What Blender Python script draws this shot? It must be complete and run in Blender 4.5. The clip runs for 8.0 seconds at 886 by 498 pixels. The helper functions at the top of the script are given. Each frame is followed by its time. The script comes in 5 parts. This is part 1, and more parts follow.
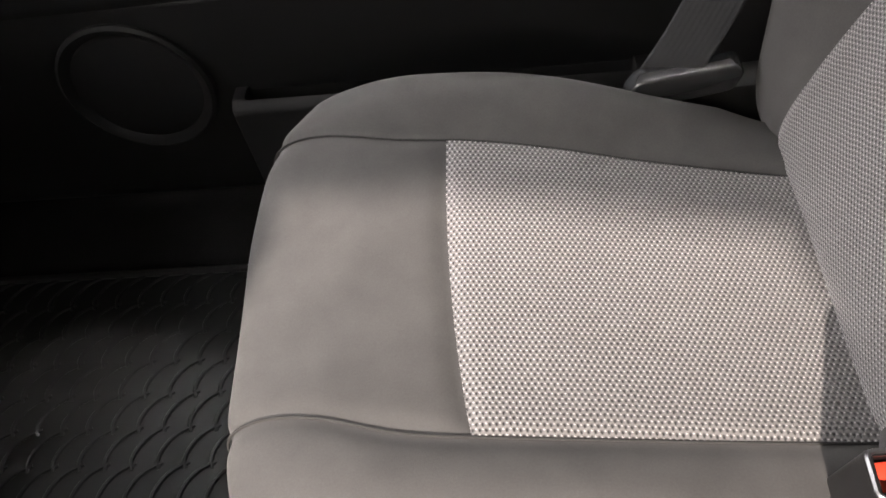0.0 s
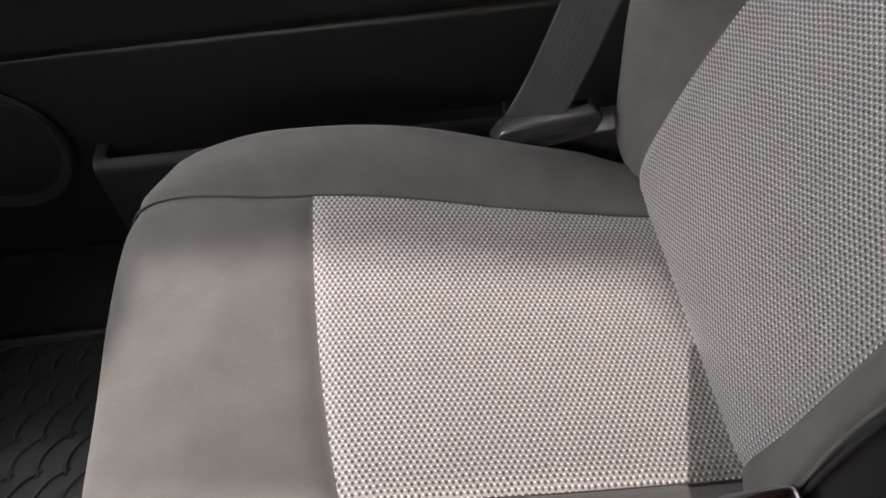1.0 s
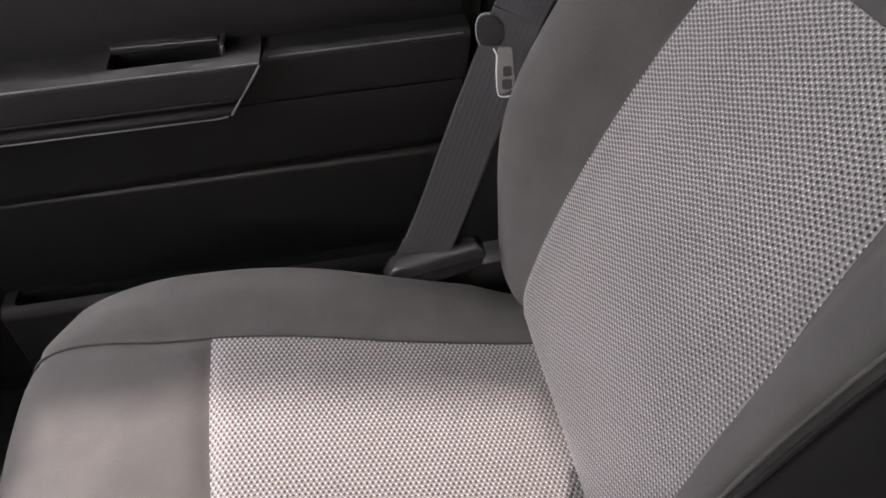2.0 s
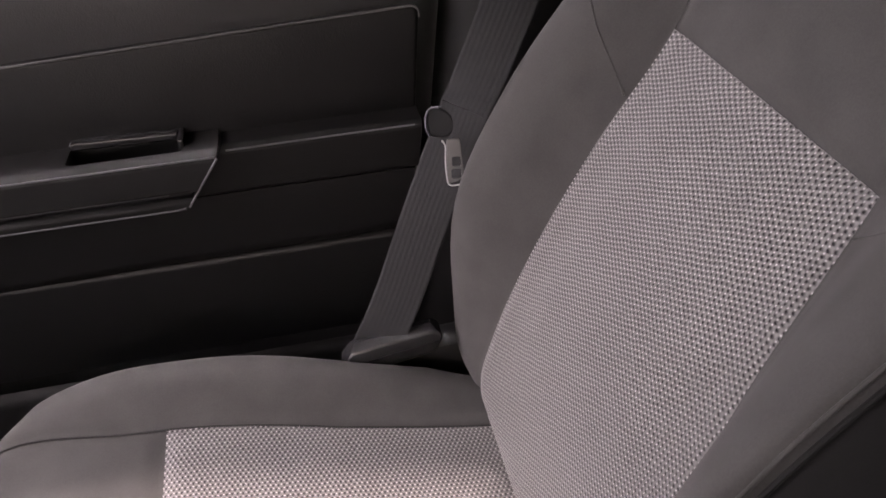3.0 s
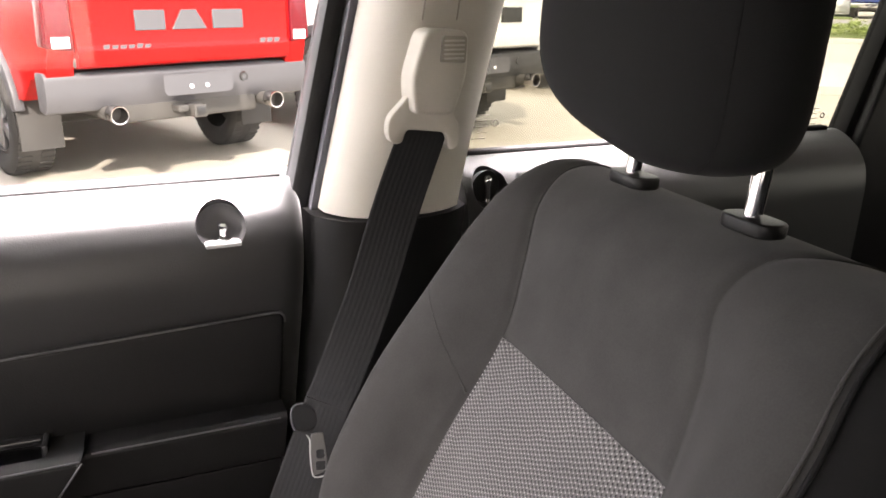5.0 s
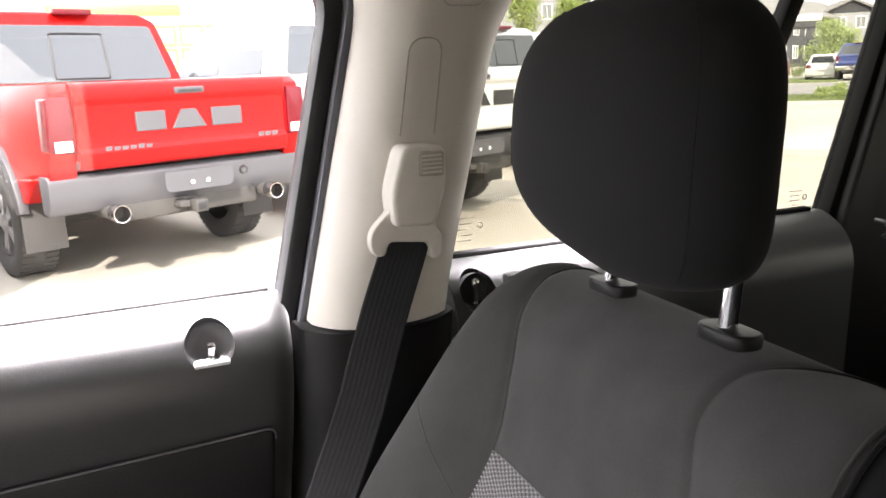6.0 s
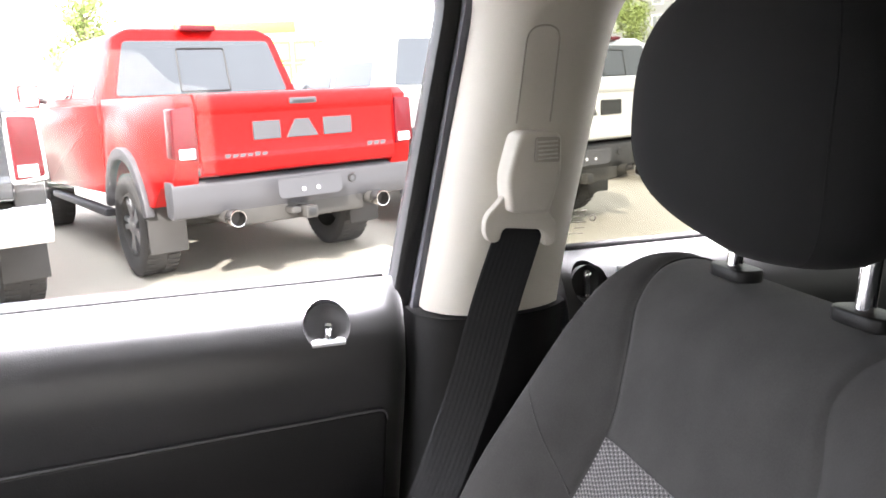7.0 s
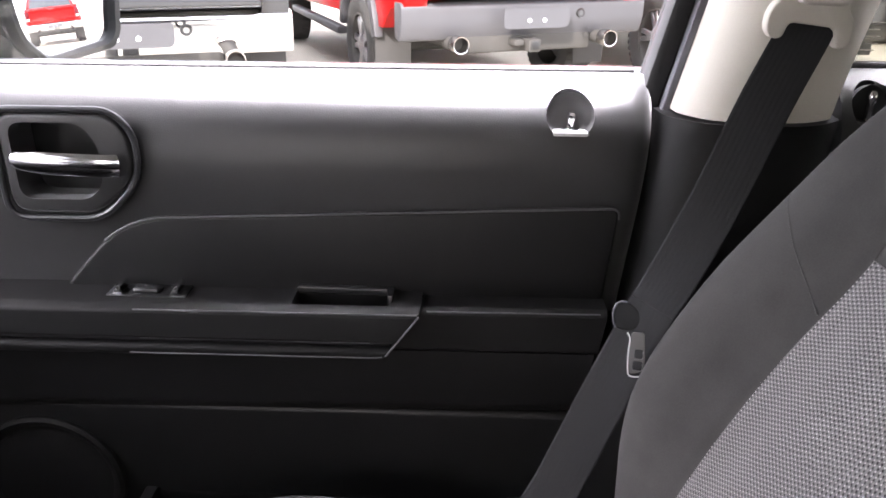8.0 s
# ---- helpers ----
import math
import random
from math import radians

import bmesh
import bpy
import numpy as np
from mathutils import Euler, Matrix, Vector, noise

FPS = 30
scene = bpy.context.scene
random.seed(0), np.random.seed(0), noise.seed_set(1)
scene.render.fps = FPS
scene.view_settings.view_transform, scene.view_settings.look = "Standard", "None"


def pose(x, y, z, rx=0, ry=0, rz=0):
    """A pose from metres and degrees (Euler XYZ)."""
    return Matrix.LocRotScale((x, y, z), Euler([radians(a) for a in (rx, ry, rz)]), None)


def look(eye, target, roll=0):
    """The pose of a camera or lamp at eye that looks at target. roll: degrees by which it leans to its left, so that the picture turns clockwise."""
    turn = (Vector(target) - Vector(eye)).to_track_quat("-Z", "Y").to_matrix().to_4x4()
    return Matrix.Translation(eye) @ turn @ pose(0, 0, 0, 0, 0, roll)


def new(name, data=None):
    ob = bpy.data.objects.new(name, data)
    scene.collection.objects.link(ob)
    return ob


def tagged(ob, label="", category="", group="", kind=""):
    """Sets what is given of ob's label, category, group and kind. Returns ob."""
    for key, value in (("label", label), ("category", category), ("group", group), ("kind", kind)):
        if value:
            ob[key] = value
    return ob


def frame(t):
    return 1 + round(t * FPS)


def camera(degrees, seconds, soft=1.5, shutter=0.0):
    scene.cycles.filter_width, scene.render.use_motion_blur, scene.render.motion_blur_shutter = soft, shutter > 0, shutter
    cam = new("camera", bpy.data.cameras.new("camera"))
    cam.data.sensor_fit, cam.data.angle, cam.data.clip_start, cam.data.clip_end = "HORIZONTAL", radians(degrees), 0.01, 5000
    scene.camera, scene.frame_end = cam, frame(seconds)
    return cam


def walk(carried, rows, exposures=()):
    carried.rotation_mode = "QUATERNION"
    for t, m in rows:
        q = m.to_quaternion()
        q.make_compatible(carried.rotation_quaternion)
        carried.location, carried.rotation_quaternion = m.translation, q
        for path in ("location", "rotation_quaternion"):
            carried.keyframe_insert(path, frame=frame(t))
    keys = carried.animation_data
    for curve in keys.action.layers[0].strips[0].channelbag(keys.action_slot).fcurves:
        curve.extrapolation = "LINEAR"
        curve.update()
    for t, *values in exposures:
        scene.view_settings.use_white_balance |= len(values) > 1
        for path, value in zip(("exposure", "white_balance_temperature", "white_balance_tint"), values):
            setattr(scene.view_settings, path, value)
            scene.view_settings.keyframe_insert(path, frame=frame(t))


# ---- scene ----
# x points to the rear of the car, y to the passenger's door, z up from the ground outside
PATH = [
    (0, (0.042, 0.045, 1.243), (-0.176, 1.25, -0.339), -11.3),
    (0.5, (0.054, 0.055, 1.234), (-0.076, 1.304, -0.322), -8.9),
    (1, (0.077, 0.066, 1.243), (0.097, 1.328, -0.308), -5.6),
    (1.5, (0.099, 0.052, 1.266), (0.226, 1.397, -0.209), -4.2),
    (2, (0.13, 0.046, 1.288), (0.318, 1.498, -0.075), -3.3),
    (3.3, (0.148, 0.03, 1.315), (0.496, 1.629, 0.165), -1.8),
    (3.5, (0.137, 0.023, 1.324), (0.542, 1.654, 0.241), -1.0),
    (4, (0.138, 0.014, 1.341), (0.686, 1.706, 0.425), 0.3),
    (4.5, (0.139, -0.001, 1.363), (0.83, 1.718, 0.609), 1.7),
    (5.8, (0.155, -0.018, 1.397), (0.864, 1.782, 0.892), -1.3),
    (6, (0.16, -0.016, 1.407), (0.877, 1.795, 0.951), -2.2),
    (6.5, (0.154, -0.018, 1.414), (0.885, 1.814, 1.081), -2.5),
    (7, (0.144, -0.022, 1.383), (0.614, 1.878, 0.97), -2.6),
    (7.5, (0.135, -0.031, 1.346), (0.323, 1.868, 0.747), -0.4),
    (8, (0.105, -0.015, 1.32), (0.042, 1.826, 0.541), 0.4),
]
EXPOSURES = [(0.0, 2.82, 7000, 18), (1.0, 2.82, 6900, 18), (2.0, 2.95, 6850, 24), (3.5, 2.87, 7200, 34), (4.5, 2.93, 7200, 26), (6.0, 2.95, 6800, 22), (7.0, 3.0, 6500, 20), (8.0, 3.0, 6500, 24)]
cam = camera(60.2, 8.0, soft=1.6)
walk(cam, [(t, look(eye, target, roll)) for t, eye, target, roll in PATH], EXPOSURES)

# ---- sky and sun ----
# a bright hazy day: thin white cloud over most of the sky, a veiled sun from the driver's side
SUN_AZIMUTH, SUN_ELEVATION = radians(180 + 18), radians(33.65)
world = bpy.data.worlds.new("sky")
scene.world = world
world.use_nodes = True
_n, _l = world.node_tree.nodes, world.node_tree.links
_sky, _co, _cl, _mix, _ramp = (_n.new(k) for k in ("ShaderNodeTexSky", "ShaderNodeTexCoord", "ShaderNodeTexNoise", "ShaderNodeMix", "ShaderNodeValToRGB"))
_sky.sky_type, _sky.sun_disc = "NISHITA", False
_sky.sun_elevation, _sky.sun_rotation = SUN_ELEVATION, SUN_AZIMUTH
_sky.dust_density = 3.0
_cl.inputs["Scale"].default_value, _cl.inputs["Detail"].default_value = 2.2, 6
_ramp.color_ramp.elements[0].position, _ramp.color_ramp.elements[0].color = 0.3, (0.55, 0.55, 0.55, 1)
_ramp.color_ramp.elements[1].position, _ramp.color_ramp.elements[1].color = 0.6, (0.92, 0.92, 0.92, 1)
_mix.data_type = "RGBA"
_mix.inputs["B"].default_value = (8.6, 8.8, 9.2, 1)
_l.new(_co.outputs["Generated"], _cl.inputs["Vector"])
_l.new(_cl.outputs["Fac"], _ramp.inputs["Fac"])
_l.new(_ramp.outputs["Color"], _mix.inputs["Factor"])
_l.new(_sky.outputs["Color"], _mix.inputs["A"])
_l.new(_mix.outputs["Result"], _n["Background"].inputs["Color"])
_n["Background"].inputs["Strength"].default_value = 0.12
sun = new("sun", bpy.data.lights.new("sun", "SUN"))
sun.data.energy, sun.data.angle, sun.data.color = 1.95, radians(1.3), (1.0, 0.95, 0.88)
sun.matrix_world = look(20 * Vector((math.sin(SUN_AZIMUTH) * math.cos(SUN_ELEVATION), math.cos(SUN_AZIMUTH) * math.cos(SUN_ELEVATION), math.sin(SUN_ELEVATION))), (0, 0, 0))

# fill lamps added as strips along the top of the door window openings, to brighten the sills
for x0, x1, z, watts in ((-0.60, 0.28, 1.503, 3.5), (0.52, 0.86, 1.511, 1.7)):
    strip = new("sill_fill", bpy.data.lights.new("sill_fill", "AREA"))
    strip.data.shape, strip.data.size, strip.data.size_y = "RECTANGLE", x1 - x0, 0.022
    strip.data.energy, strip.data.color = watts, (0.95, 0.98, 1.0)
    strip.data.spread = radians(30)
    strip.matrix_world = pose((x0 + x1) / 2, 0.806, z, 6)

# fill lamp added inside the windscreen, aimed to brighten the cushion and backrest
front = new("windscreen_fill", bpy.data.lights.new("windscreen_fill", "AREA"))
front.data.shape, front.data.size, front.data.size_y = "RECTANGLE", 0.70, 0.40
front.data.energy, front.data.color, front.data.spread = 0.25, (0.97, 0.97, 0.99), radians(60)
front.matrix_world = look((-0.80, 0.42, 1.285), (0.12, 0.42, 0.74))

# ---- materials ----
def surf(name, base, rough=0.5, metal=0.0, vary=0.12, scale=6.0, grain=0.0, grain_scale=900.0, bump=0.0, bump_scale=600.0,
         sheen=0.0, coat=0.0, spec=0.5, per_piece=0.0):
    """A surface with slow stains, fine grain and a fine relief."""
    m = bpy.data.materials.new(name)
    m.use_nodes = True
    n, l = m.node_tree.nodes, m.node_tree.links
    b = n["Principled BSDF"]
    co = n.new("ShaderNodeTexCoord")
    slow, fine = n.new("ShaderNodeTexNoise"), n.new("ShaderNodeTexNoise")
    slow.inputs["Scale"].default_value, slow.inputs["Detail"].default_value = scale, 6
    fine.inputs["Scale"].default_value, fine.inputs["Detail"].default_value = grain_scale, 3
    l.new(co.outputs["Object"], slow.inputs["Vector"])
    l.new(co.outputs["Object"], fine.inputs["Vector"])
    add = n.new("ShaderNodeMath")
    add.operation = "MULTIPLY_ADD"
    l.new(slow.outputs["Fac"], add.inputs[0])
    add.inputs[1].default_value, add.inputs[2].default_value = 2 * vary, 1 - vary
    add2 = n.new("ShaderNodeMath")
    add2.operation = "MULTIPLY_ADD"
    l.new(fine.outputs["Fac"], add2.inputs[0])
    add2.inputs[1].default_value = 2 * grain
    sub = n.new("ShaderNodeMath")
    sub.operation = "SUBTRACT"
    l.new(add.outputs[0], sub.inputs[0])
    sub.inputs[1].default_value = grain
    l.new(sub.outputs[0], add2.inputs[2])
    last = add2.outputs[0]
    if per_piece:
        info, mul = n.new("ShaderNodeObjectInfo"), n.new("ShaderNodeMath")
        mul.operation = "MULTIPLY_ADD"
        l.new(info.outputs["Random"], mul.inputs[0])
        mul.inputs[1].default_value, mul.inputs[2].default_value = 2 * per_piece, 1 - per_piece
        both = n.new("ShaderNodeMath")
        both.operation = "MULTIPLY"
        l.new(mul.outputs[0], both.inputs[0])
        l.new(last, both.inputs[1])
        last = both.outputs[0]
    tint = n.new("ShaderNodeVectorMath")
    tint.operation = "SCALE"
    tint.inputs[0].default_value = base
    l.new(last, tint.inputs["Scale"])
    l.new(tint.outputs["Vector"], b.inputs["Base Color"])
    rr = n.new("ShaderNodeMath")
    rr.operation = "MULTIPLY_ADD"
    l.new(slow.outputs["Fac"], rr.inputs[0])
    rr.inputs[1].default_value, rr.inputs[2].default_value = 0.16 * rough, rough * 0.92
    l.new(rr.outputs[0], b.inputs["Roughness"])
    b.inputs["Metallic"].default_value, b.inputs["Specular IOR Level"].default_value = metal, spec
    if sheen:
        b.inputs["Sheen Weight"].default_value, b.inputs["Sheen Roughness"].default_value = sheen, 0.45
    if coat:
        b.inputs["Coat Weight"].default_value, b.inputs["Coat Roughness"].default_value = coat, 0.06
    if bump:
        tex, bp = n.new("ShaderNodeTexNoise"), n.new("ShaderNodeBump")
        tex.inputs["Scale"].default_value, tex.inputs["Detail"].default_value = bump_scale, 2
        bp.inputs["Strength"].default_value, bp.inputs["Distance"].default_value = bump, 0.6 / bump_scale
        l.new(co.outputs["Object"], tex.inputs["Vector"])
        l.new(tex.outputs["Fac"], bp.inputs["Height"])
        l.new(bp.outputs["Normal"], b.inputs["Normal"])
    return m


def woven_mesh(name, light, dark, pitch_u=0.0045, pitch_v=0.0077):
    """Spacer-mesh seat cloth: staggered raised loops with small dark holes between them, laid out in metres by the UV map."""
    m = bpy.data.materials.new(name)
    m.use_nodes = True
    n, l = m.node_tree.nodes, m.node_tree.links
    b = n["Principled BSDF"]

    def math_node(op, a, c=None, d=None):
        q = n.new("ShaderNodeMath")
        q.operation = op
        for i, v in enumerate((a, c, d)):
            if v is None:
                continue
            if isinstance(v, (int, float)):
                q.inputs[i].default_value = v
            else:
                l.new(v, q.inputs[i])
        return q.outputs[0]

    uv = n.new("ShaderNodeUVMap")
    sep = n.new("ShaderNodeSeparateXYZ")
    wob = n.new("ShaderNodeTexNoise")
    wob.inputs["Scale"].default_value = 60
    l.new(uv.outputs["UV"], wob.inputs["Vector"])
    l.new(uv.outputs["UV"], sep.inputs[0])
    wu = math_node("MULTIPLY_ADD", wob.outputs["Fac"], 0.36, -0.18)
    u = math_node("ADD", math_node("DIVIDE", sep.outputs["X"], pitch_u), wu)
    v = math_node("ADD", math_node("DIVIDE", sep.outputs["Y"], pitch_v), wu)

    def lattice(du, dv, au, av):
        """Distance, in millimetres, to the nearest point of a staggered grid."""
        best = None
        for s in (0.0, 0.5):
            fu = math_node("SUBTRACT", math_node("FRACT", math_node("ADD", u, du + s)), 0.5)
            fv = math_node("SUBTRACT", math_node("FRACT", math_node("ADD", v, dv + s)), 0.5)
            d = math_node("ADD", math_node("POWER", math_node("MULTIPLY", fu, pitch_u * 1000 * au), 2.0), math_node("POWER", math_node("MULTIPLY", fv, pitch_v * 1000 * av), 2.0))
            best = d if best is None else math_node("MINIMUM", best, d)
        return best

    # bright loops, each beside a small dark hole, on a fine grey ground
    loops = math_node("POWER", 2.718, math_node("MULTIPLY", lattice(0.0, 0.0, 1.1, 1.3), -2.6))
    holes = math_node("POWER", 2.718, math_node("MULTIPLY", lattice(0.46, 0.10, 1.05, 0.85), -1.35))
    loop = math_node("SUBTRACT", math_node("MULTIPLY_ADD", loops, 0.60, 0.52), math_node("MULTIPLY", holes, 1.0))
    ramp = n.new("ShaderNodeValToRGB")
    e = ramp.color_ramp.elements
    e[0].position, e[0].color = 0.06, (*dark, 1)
    e[1].position, e[1].color = 0.50, (*light, 1)
    top = e.new(0.90)
    top.color = (*[min(1, c * 3.4) for c in light], 1)
    l.new(loop, ramp.inputs["Fac"])
    big = n.new("ShaderNodeTexNoise")
    big.inputs["Scale"].default_value, big.inputs["Detail"].default_value = 9, 5
    l.new(uv.outputs["UV"], big.inputs["Vector"])
    fac = math_node("MULTIPLY_ADD", big.outputs["Fac"], 0.3, 0.85)
    sc = n.new("ShaderNodeVectorMath")
    sc.operation = "SCALE"
    l.new(ramp.outputs["Color"], sc.inputs[0])
    l.new(fac, sc.inputs["Scale"])
    l.new(sc.outputs["Vector"], b.inputs["Base Color"])
    bp = n.new("ShaderNodeBump")
    bp.inputs["Strength"].default_value, bp.inputs["Distance"].default_value = 0.95, 0.0011
    l.new(loop, bp.inputs["Height"])
    l.new(bp.outputs["Normal"], b.inputs["Normal"])
    b.inputs["Roughness"].default_value, b.inputs["Specular IOR Level"].default_value = 0.55, 0.45
    b.inputs["Sheen Weight"].default_value = 0.15
    return m


def pane(name, tint, rough=0.0):
    """Thin glass: most light goes straight through, with a mirror-like gloss on top."""
    m = bpy.data.materials.new(name)
    m.use_nodes = True
    n, l = m.node_tree.nodes, m.node_tree.links
    out = n["Material Output"]
    n.remove(n["Principled BSDF"])
    tr, gl, mix, fr = n.new("ShaderNodeBsdfTransparent"), n.new("ShaderNodeBsdfGlossy"), n.new("ShaderNodeMixShader"), n.new("ShaderNodeLayerWeight")
    tr.inputs["Color"].default_value = (*tint, 1)
    gl.inputs["Roughness"].default_value = rough
    gl.inputs["Color"].default_value = (1, 1, 1, 1)
    fr.inputs["Blend"].default_value = 0.5
    power, fac = n.new("ShaderNodeMath"), n.new("ShaderNodeMath")
    power.operation, fac.operation = "POWER", "MULTIPLY_ADD"
    l.new(fr.outputs["Facing"], power.inputs[0])
    power.inputs[1].default_value = 5.0
    l.new(power.outputs[0], fac.inputs[0])
    fac.inputs[1].default_value, fac.inputs[2].default_value = 0.978, 0.022
    l.new(fac.outputs[0], mix.inputs[0])
    l.new(tr.outputs[0], mix.inputs[1])
    l.new(gl.outputs[0], mix.inputs[2])
    l.new(mix.outputs[0], out.inputs["Surface"])
    return m


SUEDE = surf("dark_seat_cloth", (0.054, 0.0527, 0.0515), 0.9, vary=0.30, scale=24, grain=0.16, grain_scale=700, bump=0.35, bump_scale=1500, sheen=0.06, spec=0.15)
MESH = woven_mesh("grey_mesh_cloth", (0.128, 0.1225, 0.1205), (0.010, 0.0098, 0.0104))
HEADCLOTH = surf("black_headrest_cloth", (0.0135, 0.0133, 0.0134), 0.9, vary=0.15, scale=14, grain=0.14, grain_scale=800, bump=0.35, bump_scale=1500, sheen=0.03, spec=0.15)
SEAMTHREAD = surf("seam_thread", (0.014, 0.0135, 0.013), 0.85, vary=0.1, scale=60)
PLASTIC = surf("black_grained_plastic", (0.0085, 0.0083, 0.0085), 0.42, vary=0.18, scale=9, grain=0.1, grain_scale=500, bump=0.25, bump_scale=900, spec=0.33)
PLASTIC_SOFT = surf("black_soft_trim", (0.0075, 0.0072, 0.0073), 0.42, vary=0.15, scale=8, grain=0.1, grain_scale=500, bump=0.3, bump_scale=700, spec=0.3)
ARMTRIM = surf("black_armrest_plastic", (0.0078, 0.0075, 0.0076), 0.62, vary=0.15, scale=8, grain=0.1, grain_scale=500, bump=0.12, bump_scale=900, spec=0.2)
# pale grey that paints the highlights on the black trim's glossy edges
EDGEGLINT = surf("pale_edge_glint", (0.085, 0.085, 0.088), 0.38, vary=0.35, scale=20, spec=0.4)
PLASTIC_GLOSS = surf("black_smooth_plastic", (0.02, 0.02, 0.021), 0.25, vary=0.1, scale=15, spec=0.5)
PAD = surf("black_door_pad", (0.015, 0.0147, 0.015), 0.42, sheen=0.3, vary=0.12, scale=8, grain=0.1, grain_scale=500, bump=0.25, bump_scale=700, spec=0.6)
RUBBER = surf("black_rubber", (0.014, 0.014, 0.015), 0.55, vary=0.2, scale=20, bump=0.15, bump_scale=400, spec=0.4)
MATRUBBER = surf("dusty_mat_rubber", (0.0155, 0.0152, 0.0150), 0.6, vary=0.35, scale=14, bump=0.15, bump_scale=400, spec=0.4)
GREYRUBBER = surf("grey_rubber_seal", (0.10, 0.10, 0.115), 0.5, vary=0.15, scale=20, spec=0.4)
BEIGE = surf("beige_trim", (0.50, 0.475, 0.42), 0.55, vary=0.06, scale=7, grain=0.04, grain_scale=600, bump=0.25, bump_scale=900, spec=0.35)
HEADLINER = surf("beige_headliner_cloth", (0.46, 0.44, 0.40), 0.95, vary=0.08, scale=6, grain=0.1, grain_scale=900, bump=0.4, bump_scale=1200, sheen=0.1, spec=0.1)
CARPET = surf("black_carpet", (0.028, 0.027, 0.0272), 1.0, vary=0.25, scale=25, grain=0.4, grain_scale=400, bump=0.9, bump_scale=700, spec=0.05)
CHROME = surf("chrome", (0.85, 0.85, 0.86), 0.08, metal=1.0, vary=0.03, scale=30)
STEEL = surf("dull_steel", (0.14, 0.14, 0.145), 0.42, metal=1.0, vary=0.15, scale=60)
WEBBING = surf("black_belt_webbing", (0.0095, 0.0099, 0.0112), 0.6, vary=0.1, scale=30, grain=0.25, grain_scale=1400, bump=0.5, bump_scale=1600, sheen=0.03, spec=0.3)
REDPLASTIC = surf("red_button_plastic", (0.75, 0.06, 0.03), 0.4, vary=0.08, scale=40)
GLASS = pane("clear_window_glass", (0.90, 0.93, 0.92))
TINTED = pane("tinted_window_glass", (0.56, 0.575, 0.53))
BEIGEGAP = surf("shaded_beige_groove", (0.33, 0.31, 0.27), 0.7, vary=0.1, scale=30)
TIPSTEEL = surf("worn_bright_steel", (0.42, 0.40, 0.39), 0.22, metal=1.0, vary=0.15, scale=20)
RIMPLASTIC = surf("satin_rim_plastic", (0.030, 0.030, 0.032), 0.36, vary=0.15, scale=20, spec=0.5)
# the pad's plastic coloured lighter, for skylight that falls into the lock cup
CUPLINER = surf("lit_cup_liner", (0.085, 0.084, 0.086), 0.5, vary=0.1, scale=40)
LEDGE = surf("pale_plastic", (0.55, 0.55, 0.55), 0.3, vary=0.12, scale=60)
LEVER = surf("satin_chrome", (0.62, 0.63, 0.66), 0.16, metal=1.0, vary=0.05, scale=40)
PLATE = surf("dark_steel_plate", (0.10, 0.10, 0.10), 0.4, metal=0.5, vary=0.15, scale=60)
INKWHITE = surf("window_print", (0.22, 0.20, 0.17), 0.6, vary=0.2, scale=90)


# ---- mesh helpers ----
def part(name, bm, material, parent=None, label="", smooth=True):
    """Links a bmesh as one mesh object, under its thing."""
    bmesh.ops.recalc_face_normals(bm, faces=bm.faces)
    me = bpy.data.meshes.new(name)
    bm.to_mesh(me)
    bm.free()
    if smooth:
        me.shade_smooth()
        me.set_sharp_from_angle(angle=radians(38))
    me.materials.append(material)
    ob = new(name, me)
    if parent is not None:
        ob.parent = parent
    return tagged(ob, label)


def thing(name, label, category, group="", kind="", m=None):
    ob = tagged(new(name), label, category, group, kind)
    if m is not None:
        ob.matrix_world = m
    return ob


def bevelled(bm, width, seg=2, angle=30):
    edges = [e for e in bm.edges if len(e.link_faces) == 2 and e.calc_face_angle(0) > radians(angle)]
    bmesh.ops.bevel(bm, geom=edges, offset=width, segments=seg, profile=0.5, affect="EDGES", clamp_overlap=True)
    return bm


def box(x0, x1, y0, y1, z0, z1, bevel=0.0, seg=2, bm=None):
    own = bmesh.new()
    bmesh.ops.create_cube(own, size=1)
    for v in own.verts:
        v.co = ((x0 + x1) / 2 + v.co.x * (x1 - x0), (y0 + y1) / 2 + v.co.y * (y1 - y0), (z0 + z1) / 2 + v.co.z * (z1 - z0))
    if bevel:
        bevelled(own, bevel, seg)
    return joined(bm, own)


def joined(bm, own, m=None):
    """own's faces added to bm."""
    if m is not None:
        own.transform(m)
    if bm is None:
        return own
    me = bpy.data.meshes.new("tmp")
    own.to_mesh(me)
    own.free()
    bm.from_mesh(me)
    bpy.data.meshes.remove(me)
    return bm


def prism(outline, axis, a, b, bevel=0.0, seg=2):
    """A solid with a flat outline, pushed along an axis from a to b. Outline pairs are (y, z), (x, z) or (x, y)."""
    bm = bmesh.new()

    def at(p, d):
        return {"x": (d, p[0], p[1]), "y": (p[0], d, p[1]), "z": (p[0], p[1], d)}[axis]

    lo, hi = [bm.verts.new(at(p, a)) for p in outline], [bm.verts.new(at(p, b)) for p in outline]
    bm.faces.new(lo)
    bm.faces.new(hi[::-1])
    for i in range(len(lo)):
        j = (i + 1) % len(lo)
        bm.faces.new((lo[i], hi[i], hi[j], lo[j]))
    bmesh.ops.recalc_face_normals(bm, faces=bm.faces)
    if bevel:
        bevelled(bm, bevel, seg)
    return bm


